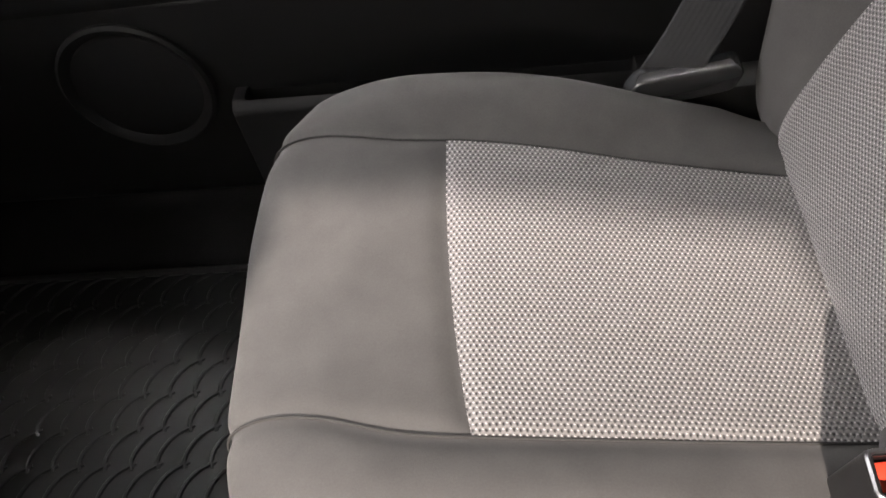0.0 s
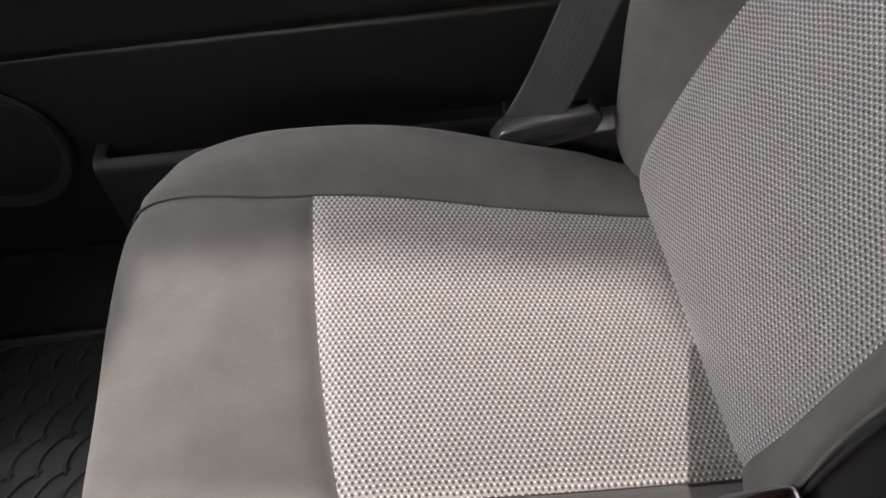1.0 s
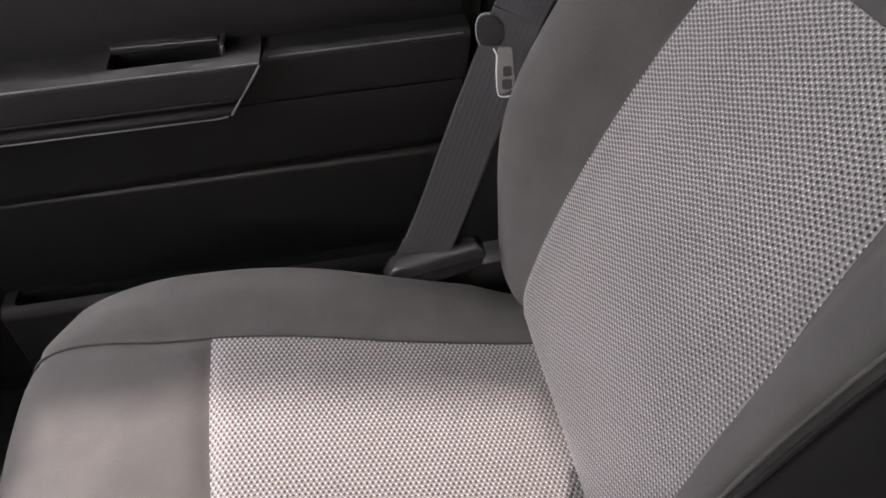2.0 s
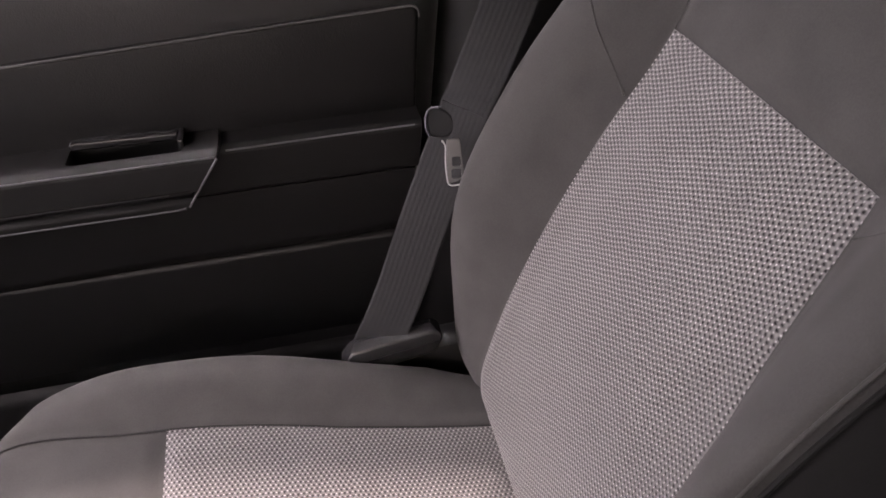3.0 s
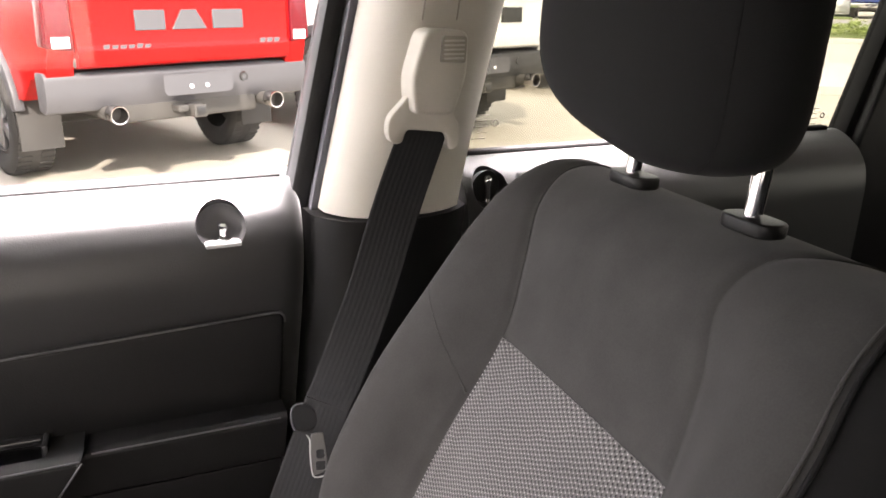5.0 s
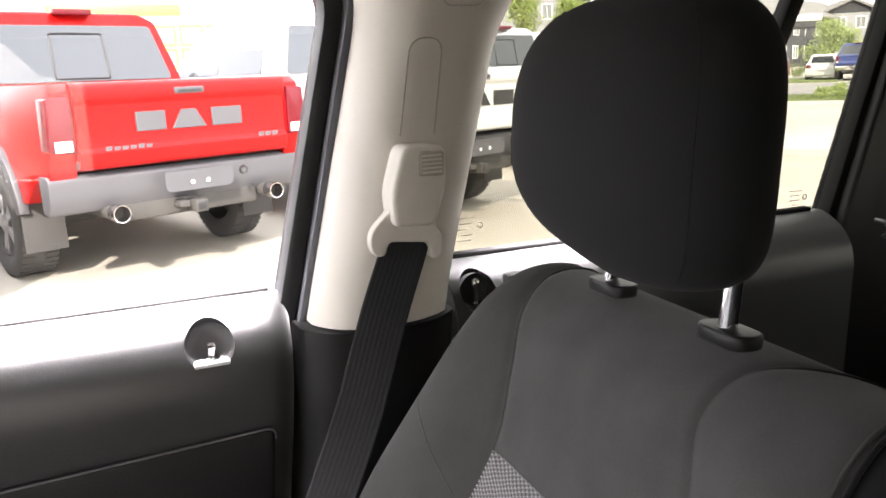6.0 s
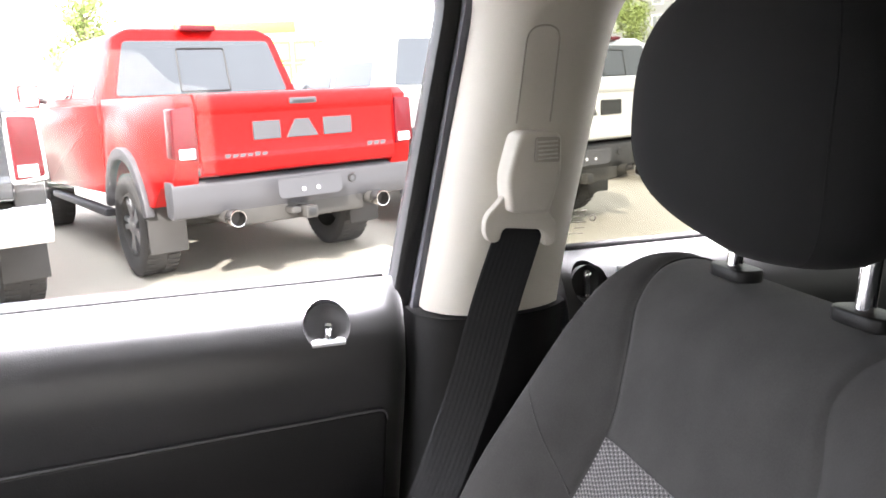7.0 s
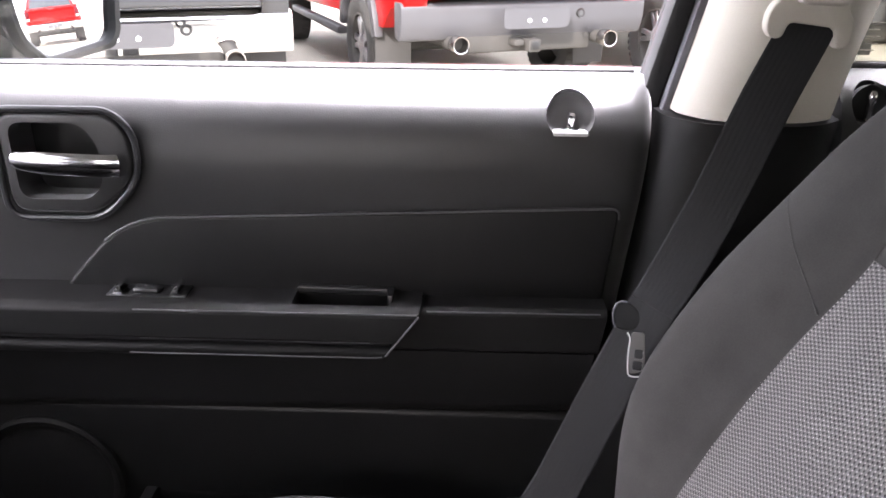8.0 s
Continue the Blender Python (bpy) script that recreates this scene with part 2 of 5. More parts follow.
def rounded(points, radius, seg=6):
    """A closed outline with its corners rounded; radius is one number or one for each corner."""
    out, k = [], len(points)
    for i in range(k):
        r = radius[i] if isinstance(radius, (list, tuple)) else radius
        p, a, b = Vector(points[i]), Vector(points[i - 1]), Vector(points[(i + 1) % k])
        da, db = (a - p), (b - p)
        r = min(r, da.length * 0.49, db.length * 0.49)
        if r <= 0:
            out.append(tuple(p))
            continue
        s, e = p + da.normalized() * r, p + db.normalized() * r
        for q in range(seg + 1):
            t = q / seg
            c = s * (1 - t) ** 2 + p * 2 * t * (1 - t) + e * t ** 2
            out.append(tuple(c))
    return out


def spline(points, n):
    """Points on a smooth curve through the given ones, n to each span."""
    pts = [np.array(p, float) for p in points]
    out = []
    for i in range(len(pts) - 1):
        for q in range(n):
            out.append(catmull(pts, i + q / n))
    out.append(pts[-1])
    return out


def catmull(pts, s):
    i = min(int(s), len(pts) - 2)
    t = s - i
    p1, p2 = pts[i], pts[i + 1]
    p0 = pts[i - 1] if i > 0 else 2 * p1 - p2
    p3 = pts[i + 2] if i + 2 < len(pts) else 2 * p2 - p1
    return 0.5 * (2 * p1 + (p2 - p0) * t + (2 * p0 - 5 * p1 + 4 * p2 - p3) * t * t + (3 * p1 - p0 - 3 * p2 + p3) * t ** 3)


def tube(points, radius, sides=8, closed=False, bm=None):
    """A round bar along a line of points."""
    own = bmesh.new()
    pts = [Vector(p) for p in points]
    k, rings = len(pts), []
    up = Vector((0.31, 0.17, 0.94))
    for i, p in enumerate(pts):
        a = pts[i - 1] if (i or closed) else p
        b = pts[(i + 1) % k] if (i < k - 1 or closed) else p
        t = (b - a).normalized()
        s = t.cross(up).normalized()
        w = s.cross(t).normalized()
        rings.append([own.verts.new(p + radius * (math.cos(q * 2 * math.pi / sides) * s + math.sin(q * 2 * math.pi / sides) * w)) for q in range(sides)])
    for i in range(k if closed else k - 1):
        A, B = rings[i], rings[(i + 1) % k]
        for q in range(sides):
            own.faces.new((A[q], A[(q + 1) % sides], B[(q + 1) % sides], B[q]))
    if not closed:
        own.faces.new(rings[0])
        own.faces.new(rings[-1][::-1])
    return joined(bm, own)


def ribbon(centres, sides, width, thick):
    """A flat strap: centre line, the direction across it at each point, its width and thickness."""
    bm = bmesh.new()
    rows = []
    k = len(centres)
    for i in range(k):
        c = Vector(centres[i])
        s = Vector(sides[i]).normalized()
        t = (Vector(centres[min(i + 1, k - 1)]) - Vector(centres[max(i - 1, 0)])).normalized()
        s = (s - t * s.dot(t)).normalized()
        nrm = s.cross(t)
        w = width / 2
        ring = []
        face = [(-w + 2 * w * i / 40, (0.80, 1.0, 1.0, 1.0)[i % 4]) for i in range(1, 40)]
        for a, b in [(-w, 0.4)] + face + [(w, 0.4), (w, -0.4)] + [(x, -z) for x, z in face[::-1]] + [(-w, -0.4)]:
            ring.append(bm.verts.new(c + s * a + nrm * (b * thick / 2)))
        rows.append(ring)
    for i in range(k - 1):
        for q in range(len(rows[0])):
            r = (q + 1) % len(rows[0])
            bm.faces.new((rows[i][q], rows[i][r], rows[i + 1][r], rows[i + 1][q]))
    bm.faces.new(rows[0])
    bm.faces.new(rows[-1][::-1])
    return bm


def lathe(profile, m=None, seg=32, bm=None):
    """A body turned about its z axis from (radius, z) pairs, moved by m."""
    own = bmesh.new()
    rings = []
    for r, z in profile:
        rings.append([own.verts.new((r * math.cos(a), r * math.sin(a), z)) for a in (2 * math.pi * i / seg for i in range(seg))] if r > 1e-6 else [own.verts.new((0, 0, z))])
    for A, B in zip(rings, rings[1:]):
        for i in range(seg):
            j = (i + 1) % seg
            q = [A[i % len(A)], A[j % len(A)], B[j % len(B)], B[i % len(B)]]
            q = list(dict.fromkeys(q))
            if len(q) > 2:
                own.faces.new(q)
    return joined(bm, own, m)


def spread(a, b, n):
    """n + 1 steps from a to b, closer together at both ends."""
    return [a + (b - a) * (0.5 - 0.5 * math.cos(math.pi * i / n)) for i in range(n + 1)]


def padded(shape, us, vs, metres, sink=0.004, soft=0.010, skirt=0.014, flat=(False, False, False, False)):
    """A stitched cloth panel: shape(u, v) sampled on a grid, drawn in at the sewn edges, with turned-in hems.
    metres(u, v) gives the UV place; flat names the edges (u0, u1, v0, v1) that are not sewn."""
    bm = bmesh.new()
    uvl = bm.loops.layers.uv.new("UVMap")
    nu, nv = len(us), len(vs)
    P = [[Vector(shape(u, v)) for v in vs] for u in us]
    N = [[None] * nv for _ in range(nu)]
    for i in range(nu):
        for j in range(nv):
            a = P[min(i + 1, nu - 1)][j] - P[max(i - 1, 0)][j]
            b = P[i][min(j + 1, nv - 1)] - P[i][max(j - 1, 0)]
            N[i][j] = a.cross(b).normalized()
    grid = [[None] * nv for _ in range(nu)]
    for i in range(nu):
        for j in range(nv):
            d = 9.0
            for edge, (p, q) in enumerate(((0, j), (nu - 1, j), (i, 0), (i, nv - 1))):
                if not flat[edge]:
                    d = min(d, (P[i][j] - P[p][q]).length)
            grid[i][j] = bm.verts.new(P[i][j] - N[i][j] * (sink * math.exp(-(d / soft) ** 2)))
    ring = [(i, 0) for i in range(nu)] + [(nu - 1, j) for j in range(1, nv)] + [(i, nv - 1) for i in range(nu - 2, -1, -1)] + [(0, j) for j in range(nv - 2, 0, -1)]
    uvs = {grid[i][j]: metres(us[i], vs[j]) for i in range(nu) for j in range(nv)}
    for i in range(nu - 1):
        for j in range(nv - 1):
            bm.faces.new((grid[i][j], grid[i + 1][j], grid[i + 1][j + 1], grid[i][j + 1]))
    low = {}
    for i, j in ring:
        low[i, j] = bm.verts.new(grid[i][j].co - N[i][j] * skirt)
        uvs[low[i, j]] = uvs[grid[i][j]]
    for a, b in zip(ring, ring[1:] + ring[:1]):
        bm.faces.new((grid[a[0]][a[1]], grid[b[0]][b[1]], low[b], low[a]))
    for f in bm.faces:
        for lp in f.loops:
            lp[uvl].uv = uvs[lp.vert]
    return bm


def cut(ob, cutter):
    """Takes the cutter's volume out of ob."""
    me = bpy.data.meshes.new("tmp")
    bmesh.ops.recalc_face_normals(cutter, faces=cutter.faces)
    cutter.to_mesh(me)
    cutter.free()
    tool = new("tool", me)
    md = ob.modifiers.new("cut", "BOOLEAN")
    md.operation, md.object, md.solver = "DIFFERENCE", tool, "EXACT"
    done = bpy.data.meshes.new_from_object(ob.evaluated_get(bpy.context.evaluated_depsgraph_get()))
    ob.modifiers.clear()
    old, ob.data = ob.data, done
    bpy.data.meshes.remove(old)
    bpy.data.objects.remove(tool)
    bpy.data.meshes.remove(me)
    done.shade_smooth()
    done.set_sharp_from_angle(angle=radians(35))
    return ob


def hull(sections):
    """A closed body through rings of points with equal counts."""
    bm = bmesh.new()
    rings = [[bm.verts.new(p) for p in s] for s in sections]
    k = len(rings[0])
    for A, B in zip(rings, rings[1:]):
        for i in range(k):
            bm.faces.new((A[i], A[(i + 1) % k], B[(i + 1) % k], B[i]))
    bm.faces.new(rings[0][::-1])
    bm.faces.new(rings[-1])
    bmesh.ops.recalc_face_normals(bm, faces=bm.faces)
    return bm


def slanted(bm, x_end, slope, z_ref):
    """Leans the end of a solid that lies at x_end: x changes by slope with the height over z_ref."""
    for v in bm.verts:
        if abs(v.co.x - x_end) < 0.012:
            v.co.x += slope * (v.co.z - z_ref)
    return bm


# ---- the car's shell ----
PAINT_DARK = surf("dark_car_paint", (0.03, 0.03, 0.034), 0.3, vary=0.05, scale=4, coat=0.8)
shell = thing("car_body", "dark painted steel car body shell round the cabin", "car body", kind="structure")
part("side_panel", box(-1.6, 1.95, 0.845, 0.90, 0.32, 1.172, 0.012), PAINT_DARK, shell)
part("side_panel", box(-1.6, 1.95, -0.72, -0.665, 0.32, 1.172, 0.012), PAINT_DARK, shell)
part("roof_panel", box(-0.72, 1.95, -0.68, 0.86, 1.60, 1.645, 0.015), PAINT_DARK, shell)
part("roof_side_rail", box(-0.60, 1.95, 0.80, 0.87, 1.535, 1.60, 0.01), PAINT_DARK, shell)
# unseen driver's side rail, lower edge shaped to cut the sun on the cushion
part("roof_side_rail", prism([(-0.60, 1.62), (-0.60, 1.612), (-0.475, 1.590), (-0.115, 1.512), (-0.045, 1.430), (0.12, 1.400), (0.45, 1.41), (1.95, 1.52), (1.95, 1.62)], "y", -0.69, -0.61, 0.008), PAINT_DARK, shell)
part("rear_panel", box(1.90, 1.95, -0.66, 0.84, 0.32, 1.13, 0.01), PAINT_DARK, shell)
part("rear_header", box(1.88, 1.95, -0.66, 0.84, 1.50, 1.60, 0.01), PAINT_DARK, shell)
# unseen driver's half, made extra deep to keep the sun off the door
part("windscreen_header", prism(rounded([(-0.842, 1.318), (-0.70, 1.60), (-0.60, 1.60), (-0.60, 1.475), (-0.832, 1.308)], 0.006), "y", -0.62, 0.02), BEIGE, shell, "beige windscreen header")
part("windscreen_header", prism(rounded([(-0.632, 1.500), (-0.62, 1.60), (-0.60, 1.60), (-0.60, 1.505), (-0.622, 1.490)], 0.006), "y", 0.021, 0.80), BEIGE, shell, "beige windscreen header")
part("firewall", box(-1.15, -1.10, -0.66, 0.84, 0.32, 1.10, 0.01), PAINT_DARK, shell)
part("hood", prism(rounded([(-2.0, 0.55), (-1.95, 1.0), (-1.10, 1.13), (-1.10, 0.55)], 0.08), "y", -0.66, 0.84, 0.02), PAINT_DARK, shell)
for y in (-0.69, 0.80):
    part("windscreen_pillar", prism([(-1.16, 1.10), (-1.05, 1.10), (-0.56, 1.60), (-0.67, 1.60)], "y", y, y + 0.07, 0.012), PAINT_DARK, shell)
part("rear_pillar", prism([(1.62, 1.13), (1.92, 1.13), (1.92, 1.56), (1.68, 1.56)], "y", 0.79, 0.86, 0.012), PAINT_DARK, shell)
# unseen wall added in place of side windows, to darken the near bolster
part("driver_side_blocker", box(0.05, 1.92, -0.69, -0.62, 1.16, 1.53, 0.012), PAINT_DARK, shell)
# unseen thick pillar added to end the sun patch towards the front
part("driver_side_sun_stop", prism([(-1.08, 1.10), (-0.56, 1.10), (-0.53, 1.54), (-0.62, 1.60)], "y", -0.688, -0.625, 0.012), PAINT_DARK, shell)
# driver's half of the glass, cut short under the deepened header
part("windscreen", prism([(-1.103, 1.11), (-1.096, 1.11), (-0.840, 1.315), (-0.847, 1.315)], "y", -0.61, 0.02), GLASS, shell, "clear windscreen glass").visible_shadow = False
part("windscreen", prism([(-1.103, 1.11), (-1.096, 1.11), (-0.628, 1.498), (-0.635, 1.498)], "y", 0.021, 0.79), GLASS, shell, "clear windscreen glass").visible_shadow = False
part("driver_side_window", box(-0.80, 0.049, -0.652, -0.648, 1.16, 1.53), GLASS, shell, "clear glass").visible_shadow = False
part("rear_screen", box(1.914, 1.918, -0.62, 0.79, 1.13, 1.50), TINTED, shell, "tinted glass").visible_shadow = False

floor = part("floor", box(-1.10, 1.90, -0.66, 0.84, 0.36, 0.42, 0.004), CARPET)
tagged(floor, "black carpeted car floor", "floor", kind="structure")
ceiling = part("ceiling", prism(rounded([(-0.60, 1.550), (0.68, 1.550), (0.80, 1.523), (0.80, 1.60), (-0.61, 1.60), (-0.61, 1.523)], [0.05, 0.05, 0, 0, 0, 0]), "x", -0.60, 1.90), HEADLINER)
tagged(ceiling, "beige cloth headliner under the car roof", "ceiling", kind="structure")
inner = thing("left_wall_trim", "black plastic trim along the far cabin side", "wall trim", kind="structure")
part("door_trim", box(-1.05, 1.85, -0.663, -0.60, 0.42, 1.165, 0.015), PLASTIC_SOFT, inner)
part("rear_trim", box(1.80, 1.895, -0.60, 0.80, 0.42, 1.12, 0.02), PLASTIC, inner)
# out of view, added at this height to block sun from the floor mat
console = thing("shade_console", "unseen black console between the front seats, added to shade the mat", "console", kind="structure")
part("console_body", prism(rounded([(-0.62, 0.425), (-0.62, 0.80), (-0.22, 0.75), (-0.17, 0.70), (0.35, 0.66), (0.38, 0.425)], 0.03), "y", 0.0, 0.125, 0.02, 3), PLASTIC, console)
dash = thing("dashboard", "black moulded plastic dashboard across the cabin front", "dashboard", kind="structure")
part("upper_pad", prism(rounded([(-1.09, 0.80), (-1.09, 1.08), (-0.78, 1.045), (-0.61, 0.99), (-0.57, 0.87), (-0.63, 0.80)], [0, 0, .05, .05, .04, .03]), "y", -0.595, 0.70, 0.01), PLASTIC_SOFT, dash)
part("glove_box", prism(rounded([(-1.08, 0.58), (-1.08, 0.795), (-0.67, 0.795), (-0.66, 0.66), (-0.72, 0.58)], [0, 0, .02, .03, .03]), "y", 0.05, 0.69, 0.008), PLASTIC, dash)
part("toe_board", prism([(-1.095, 0.425), (-1.095, 0.62), (-1.07, 0.62), (-0.86, 0.425)], "y", -0.59, 0.83), CARPET, dash)

# ---- front passenger door ----
door = thing("door_1", "black plastic front door trim with a clear window", "car door", kind="structure")
UPPER = rounded([(0.818, 1.178), (0.805, 1.179), (0.784, 1.169), (0.762, 1.152), (0.746, 1.130), (0.738, 1.102), (0.736, 1.07), (0.738, 0.93), (0.80, 0.93), (0.818, 1.10)], [0.003, 0.008, 0.01, 0.01, 0.012, 0.015, 0.02, 0, 0, 0], 8)
upper_rings = []
for x, out, drop in ((-0.95, 0.0, 0.0), (-0.39, 0.0, 0.0), (-0.225, 0.0, 0.0), (0.177, 0.0, 0.0), (0.237, 0.0, 0.0), (0.272, 0.0, 0.0), (0.284, 0.002, 0.001), (0.291, 0.006, 0.004), (0.2955, 0.013, 0.009), (0.297, 0.022, 0.016)):
    upper_rings.append([(x + 0.10 * (z - 1.178) * (x > 0), min(0.815, y + out), z - drop * (z > 1.0)) for y, z in UPPER])
upper = part("upper_trim", hull(upper_rings), PAD, door, "soft black upper door pad")
CUP = pose(0.207, 0.7545, 1.1440, -115)
bm = prism([(0.207 + 0.0245 * math.cos(a), 1.144 + 0.0225 * math.sin(a)) for a in np.linspace(-0.90, math.pi + 0.90, 40)], "y", 0.60, 0.786)
cut(upper, bm)
cut(upper, prism(rounded([(-0.366, 1.050), (-0.366, 1.138), (-0.268, 1.138), (-0.256, 1.12), (-0.256, 1.075), (-0.285, 1.050)], 0.018), "y", 0.60, 0.785))
bm = lathe([(0.0243, 0.001), (0.0236, 0.004), (0.0205, 0.010), (0.013, 0.0135), (0, 0.015), (0, 0.022), (0.0241, 0.022)], None, 40)
bmesh.ops.bisect_plane(bm, geom=bm.verts[:] + bm.edges[:] + bm.faces[:], plane_co=(0, 0.0188, 0), plane_no=(0, 1, 0), clear_outer=True)
bm.transform(CUP)
part("lock_cup", bm, CUPLINER, door)
part("cup_ledge", prism(rounded([(0.1900, 1.1252), (0.2240, 1.1252), (0.2250, 1.1285), (0.1890, 1.1285)], 0.001), "y", 0.7425, 0.779, 0.0012), LEDGE, door, "pale ledge below the lock pin")
part("lock_pin", lathe([(0, 0), (0.0098, 0), (0.0098, 0.0015), (0.0075, 0.003), (0.004, 0.0035), (0.0038, 0.009), (0.0052, 0.011), (0.0052, 0.015), (0.003, 0.0175), (0, 0.018)], pose(0.207, 0.760, 1.1286, 0, 8)), CHROME, door, "bright metal lock pin")
INSERT = rounded([(-0.355, 0.925), (-0.325, 0.965), (-0.258, 1.033), (0.262, 1.054), (0.250, 0.925)], [0.02, 0.04, 0.06, 0.012, 0.01], 8)
part("insert_panel", prism(INSERT, "y", 0.728, 0.742, 0.004, 3), PLASTIC_SOFT, door, "smooth black door insert")
# pale bead for the light caught by the insert's upper edge
part("insert_glint", tube([(x, 0.7285, z) for x, z in INSERT[19:36]], 0.0012, 8), EDGEGLINT, door)
ARM = rounded([(0.742, 0.955), (0.689, 0.955), (0.677, 0.951), (0.675, 0.919), (0.742, 0.919)], [0, 0.004, 0.004, 0.004, 0], 5)
arm = part("armrest", slanted(prism(ARM, "x", -0.47, 0.056), 0.056, 0.74, 0.952), ARMTRIM, door, "black armrest with a grab pocket")
cut(arm, box(-0.078, 0.026, 0.692, 0.735, 0.930, 0.99, 0.004))
GROOVE = rounded([(0.742, 0.9185), (0.684, 0.9185), (0.684, 0.9125), (0.742, 0.9125)], 0)
part("armrest_groove", slanted(prism(GROOVE, "x", -0.47, 0.028), 0.028, 0.74, 0.916), RUBBER, door)
LIP = rounded([(0.742, 0.912), (0.680, 0.912), (0.6755, 0.908), (0.677, 0.899), (0.700, 0.894), (0.742, 0.893)], [0, 0.002, 0.004, 0.003, 0.01, 0], 5)
part("armrest_lip", slanted(prism(LIP, "x", -0.47, 0.022), 0.022, 0.74, 0.905), ARMTRIM, door)
REAR = rounded([(0.742, 0.951), (0.703, 0.951), (0.694, 0.947), (0.6945, 0.901), (0.742, 0.901)], [0, 0.003, 0.004, 0.004, 0], 6)
bm = prism(REAR, "x", 0.061, 0.282)
for v in bm.verts:
    v.co.x += 0.74 * (v.co.z - 0.952) if v.co.x < 0.1 else 0.13 * (v.co.z - 1.178)
part("armrest_rear", bm, ARMTRIM, door)
# the parting edge between the two armrest halves, its highlight painted as a pale bead
part("parting_edge", tube([(0.0575 + 0.74 * (z - 0.952), 0.676 + 0.008 * (0.952 - z), z) for z in np.linspace(0.9035, 0.951, 8)], 0.0011, 6), EDGEGLINT, door)
# thin pale beads stand in for highlights along the armrest edges
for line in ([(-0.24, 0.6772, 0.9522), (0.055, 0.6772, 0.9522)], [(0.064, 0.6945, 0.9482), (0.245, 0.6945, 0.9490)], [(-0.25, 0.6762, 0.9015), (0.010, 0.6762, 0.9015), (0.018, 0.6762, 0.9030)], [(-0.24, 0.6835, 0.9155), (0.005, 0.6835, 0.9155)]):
    part("armrest_glint", tube(line, 0.0009, 6), EDGEGLINT, door, "shiny edge with its highlight painted pale")
MIDDLE = rounded([(0.742, 0.8995), (0.697, 0.8995), (0.699, 0.87), (0.708, 0.822), (0.714, 0.811), (0.742, 0.811)], [0, 0.002, 0.02, 0.01, 0.003, 0], 6)
bm = slanted(prism(MIDDLE, "x", -0.95, 0.236), 0.236, 0.14, 0.85)
for v in bm.verts:
    if v.co.z < 0.83:
        v.co.z += 0.017 * (v.co.x + 0.05)
part("middle_trim", bm, ARMTRIM, door)
LOWER = rounded([(0.80, 0.812), (0.724, 0.812), (0.716, 0.806), (0.716, 0.74), (0.724, 0.66), (0.726, 0.50), (0.80, 0.47)], [0, 0.004, 0.006, 0.03, 0.03, 0.03, 0], 6)
low = part("lower_trim", slanted(prism(LOWER, "x", -0.95, 0.222), 0.222, 0.17, 0.72), PLASTIC, door, "black lower door trim")
POUCH = rounded([(0.735, 0.685), (0.697, 0.685), (0.687, 0.676), (0.690, 0.52), (0.735, 0.50)], [0, 0.006, 0.008, 0.02, 0], 5)
pouch = part("map_pocket", prism(POUCH, "x", -0.283, 0.185, 0.003, 2), ARMTRIM, door, "black map pocket on the door")
cut(pouch, box(-0.268, 0.17, 0.698, 0.722, 0.56, 0.72, 0.004))
ring = part("speaker_ring", lathe([(0.074, 0), (0.080, 0.005), (0.085, 0.007), (0.089, 0.004), (0.090, -0.004)], pose(-0.393, 0.7165, 0.699, 90), 48), ARMTRIM, door, "black speaker ring")
part("speaker_grille", lathe([(0.0745, 0.0), (0.05, 0.003), (0, 0.004)], pose(-0.393, 0.7165, 0.699, 90), 40), ARMTRIM, door)
part("door_edge", slanted(prism(rounded([(0.835, 0.42), (0.765, 0.42), (0.760, 0.80), (0.775, 1.145), (0.835, 1.15)], 0.01), "x", 0.20, 0.288), 0.288, 0.12, 1.17), RUBBER, door, "black rubber-edged door end")
# grab pocket lip, switch panel
part("pocket_lip", prism(rounded([(-0.076, 0.956), (0.022, 0.954), (0.022, 0.962), (-0.076, 0.9645)], 0.003), "y", 0.716, 0.7275, 0.003, 3), PLASTIC_GLOSS, door)
part("pocket_end", prism(rounded([(0.022, 0.944), (0.028, 0.944), (0.028, 0.962), (0.022, 0.962)], 0.002), "y", 0.700, 0.7275, 0.002), PLASTIC_GLOSS, door)
sw = part("switch_panel", box(-0.278, -0.192, 0.700, 0.7275, 0.9545, 0.957, 0.001), PLASTIC_GLOSS, door)
part("switch_rocker", box(-0.252, -0.222, 0.706, 0.722, 0.9552, 0.962, 0.004, 3), PLASTIC_GLOSS, sw, "glossy black window switch")
for x in (-0.268, -0.206):
    part("switch_bezel", prism(rounded([(x - 0.005, 0.955), (x + 0.004, 0.955), (x + 0.006, 0.966), (x + 0.002, 0.966)], 0.0015), "y", 0.703, 0.724, 0.001), CHROME, sw, "thin bright bezel")
# inner door handle
hb = part("handle_bezel", prism(rounded([(-0.376, 1.038), (-0.376, 1.144), (-0.258, 1.144), (-0.240, 1.122), (-0.240, 1.078), (-0.282, 1.038)], 0.020, 6), "y", 0.729, 0.748, 0.005, 3), PAD, door, "black handle bezel")
cut(hb, prism(rounded([(-0.364, 1.053), (-0.364, 1.1345), (-0.288, 1.1345), (-0.273, 1.112), (-0.273, 1.072), (-0.290, 1.053)], 0.016, 6), "y", 0.60, 0.80))
part("bezel_gap", tube([(x, 0.7345, z) for x, z in rounded([(-0.3775, 1.0365), (-0.3775, 1.1455), (-0.2575, 1.1455), (-0.2385, 1.1225), (-0.2385, 1.0775), (-0.2815, 1.0365)], 0.0205, 6)], 0.0022, 6, True), RUBBER, hb)
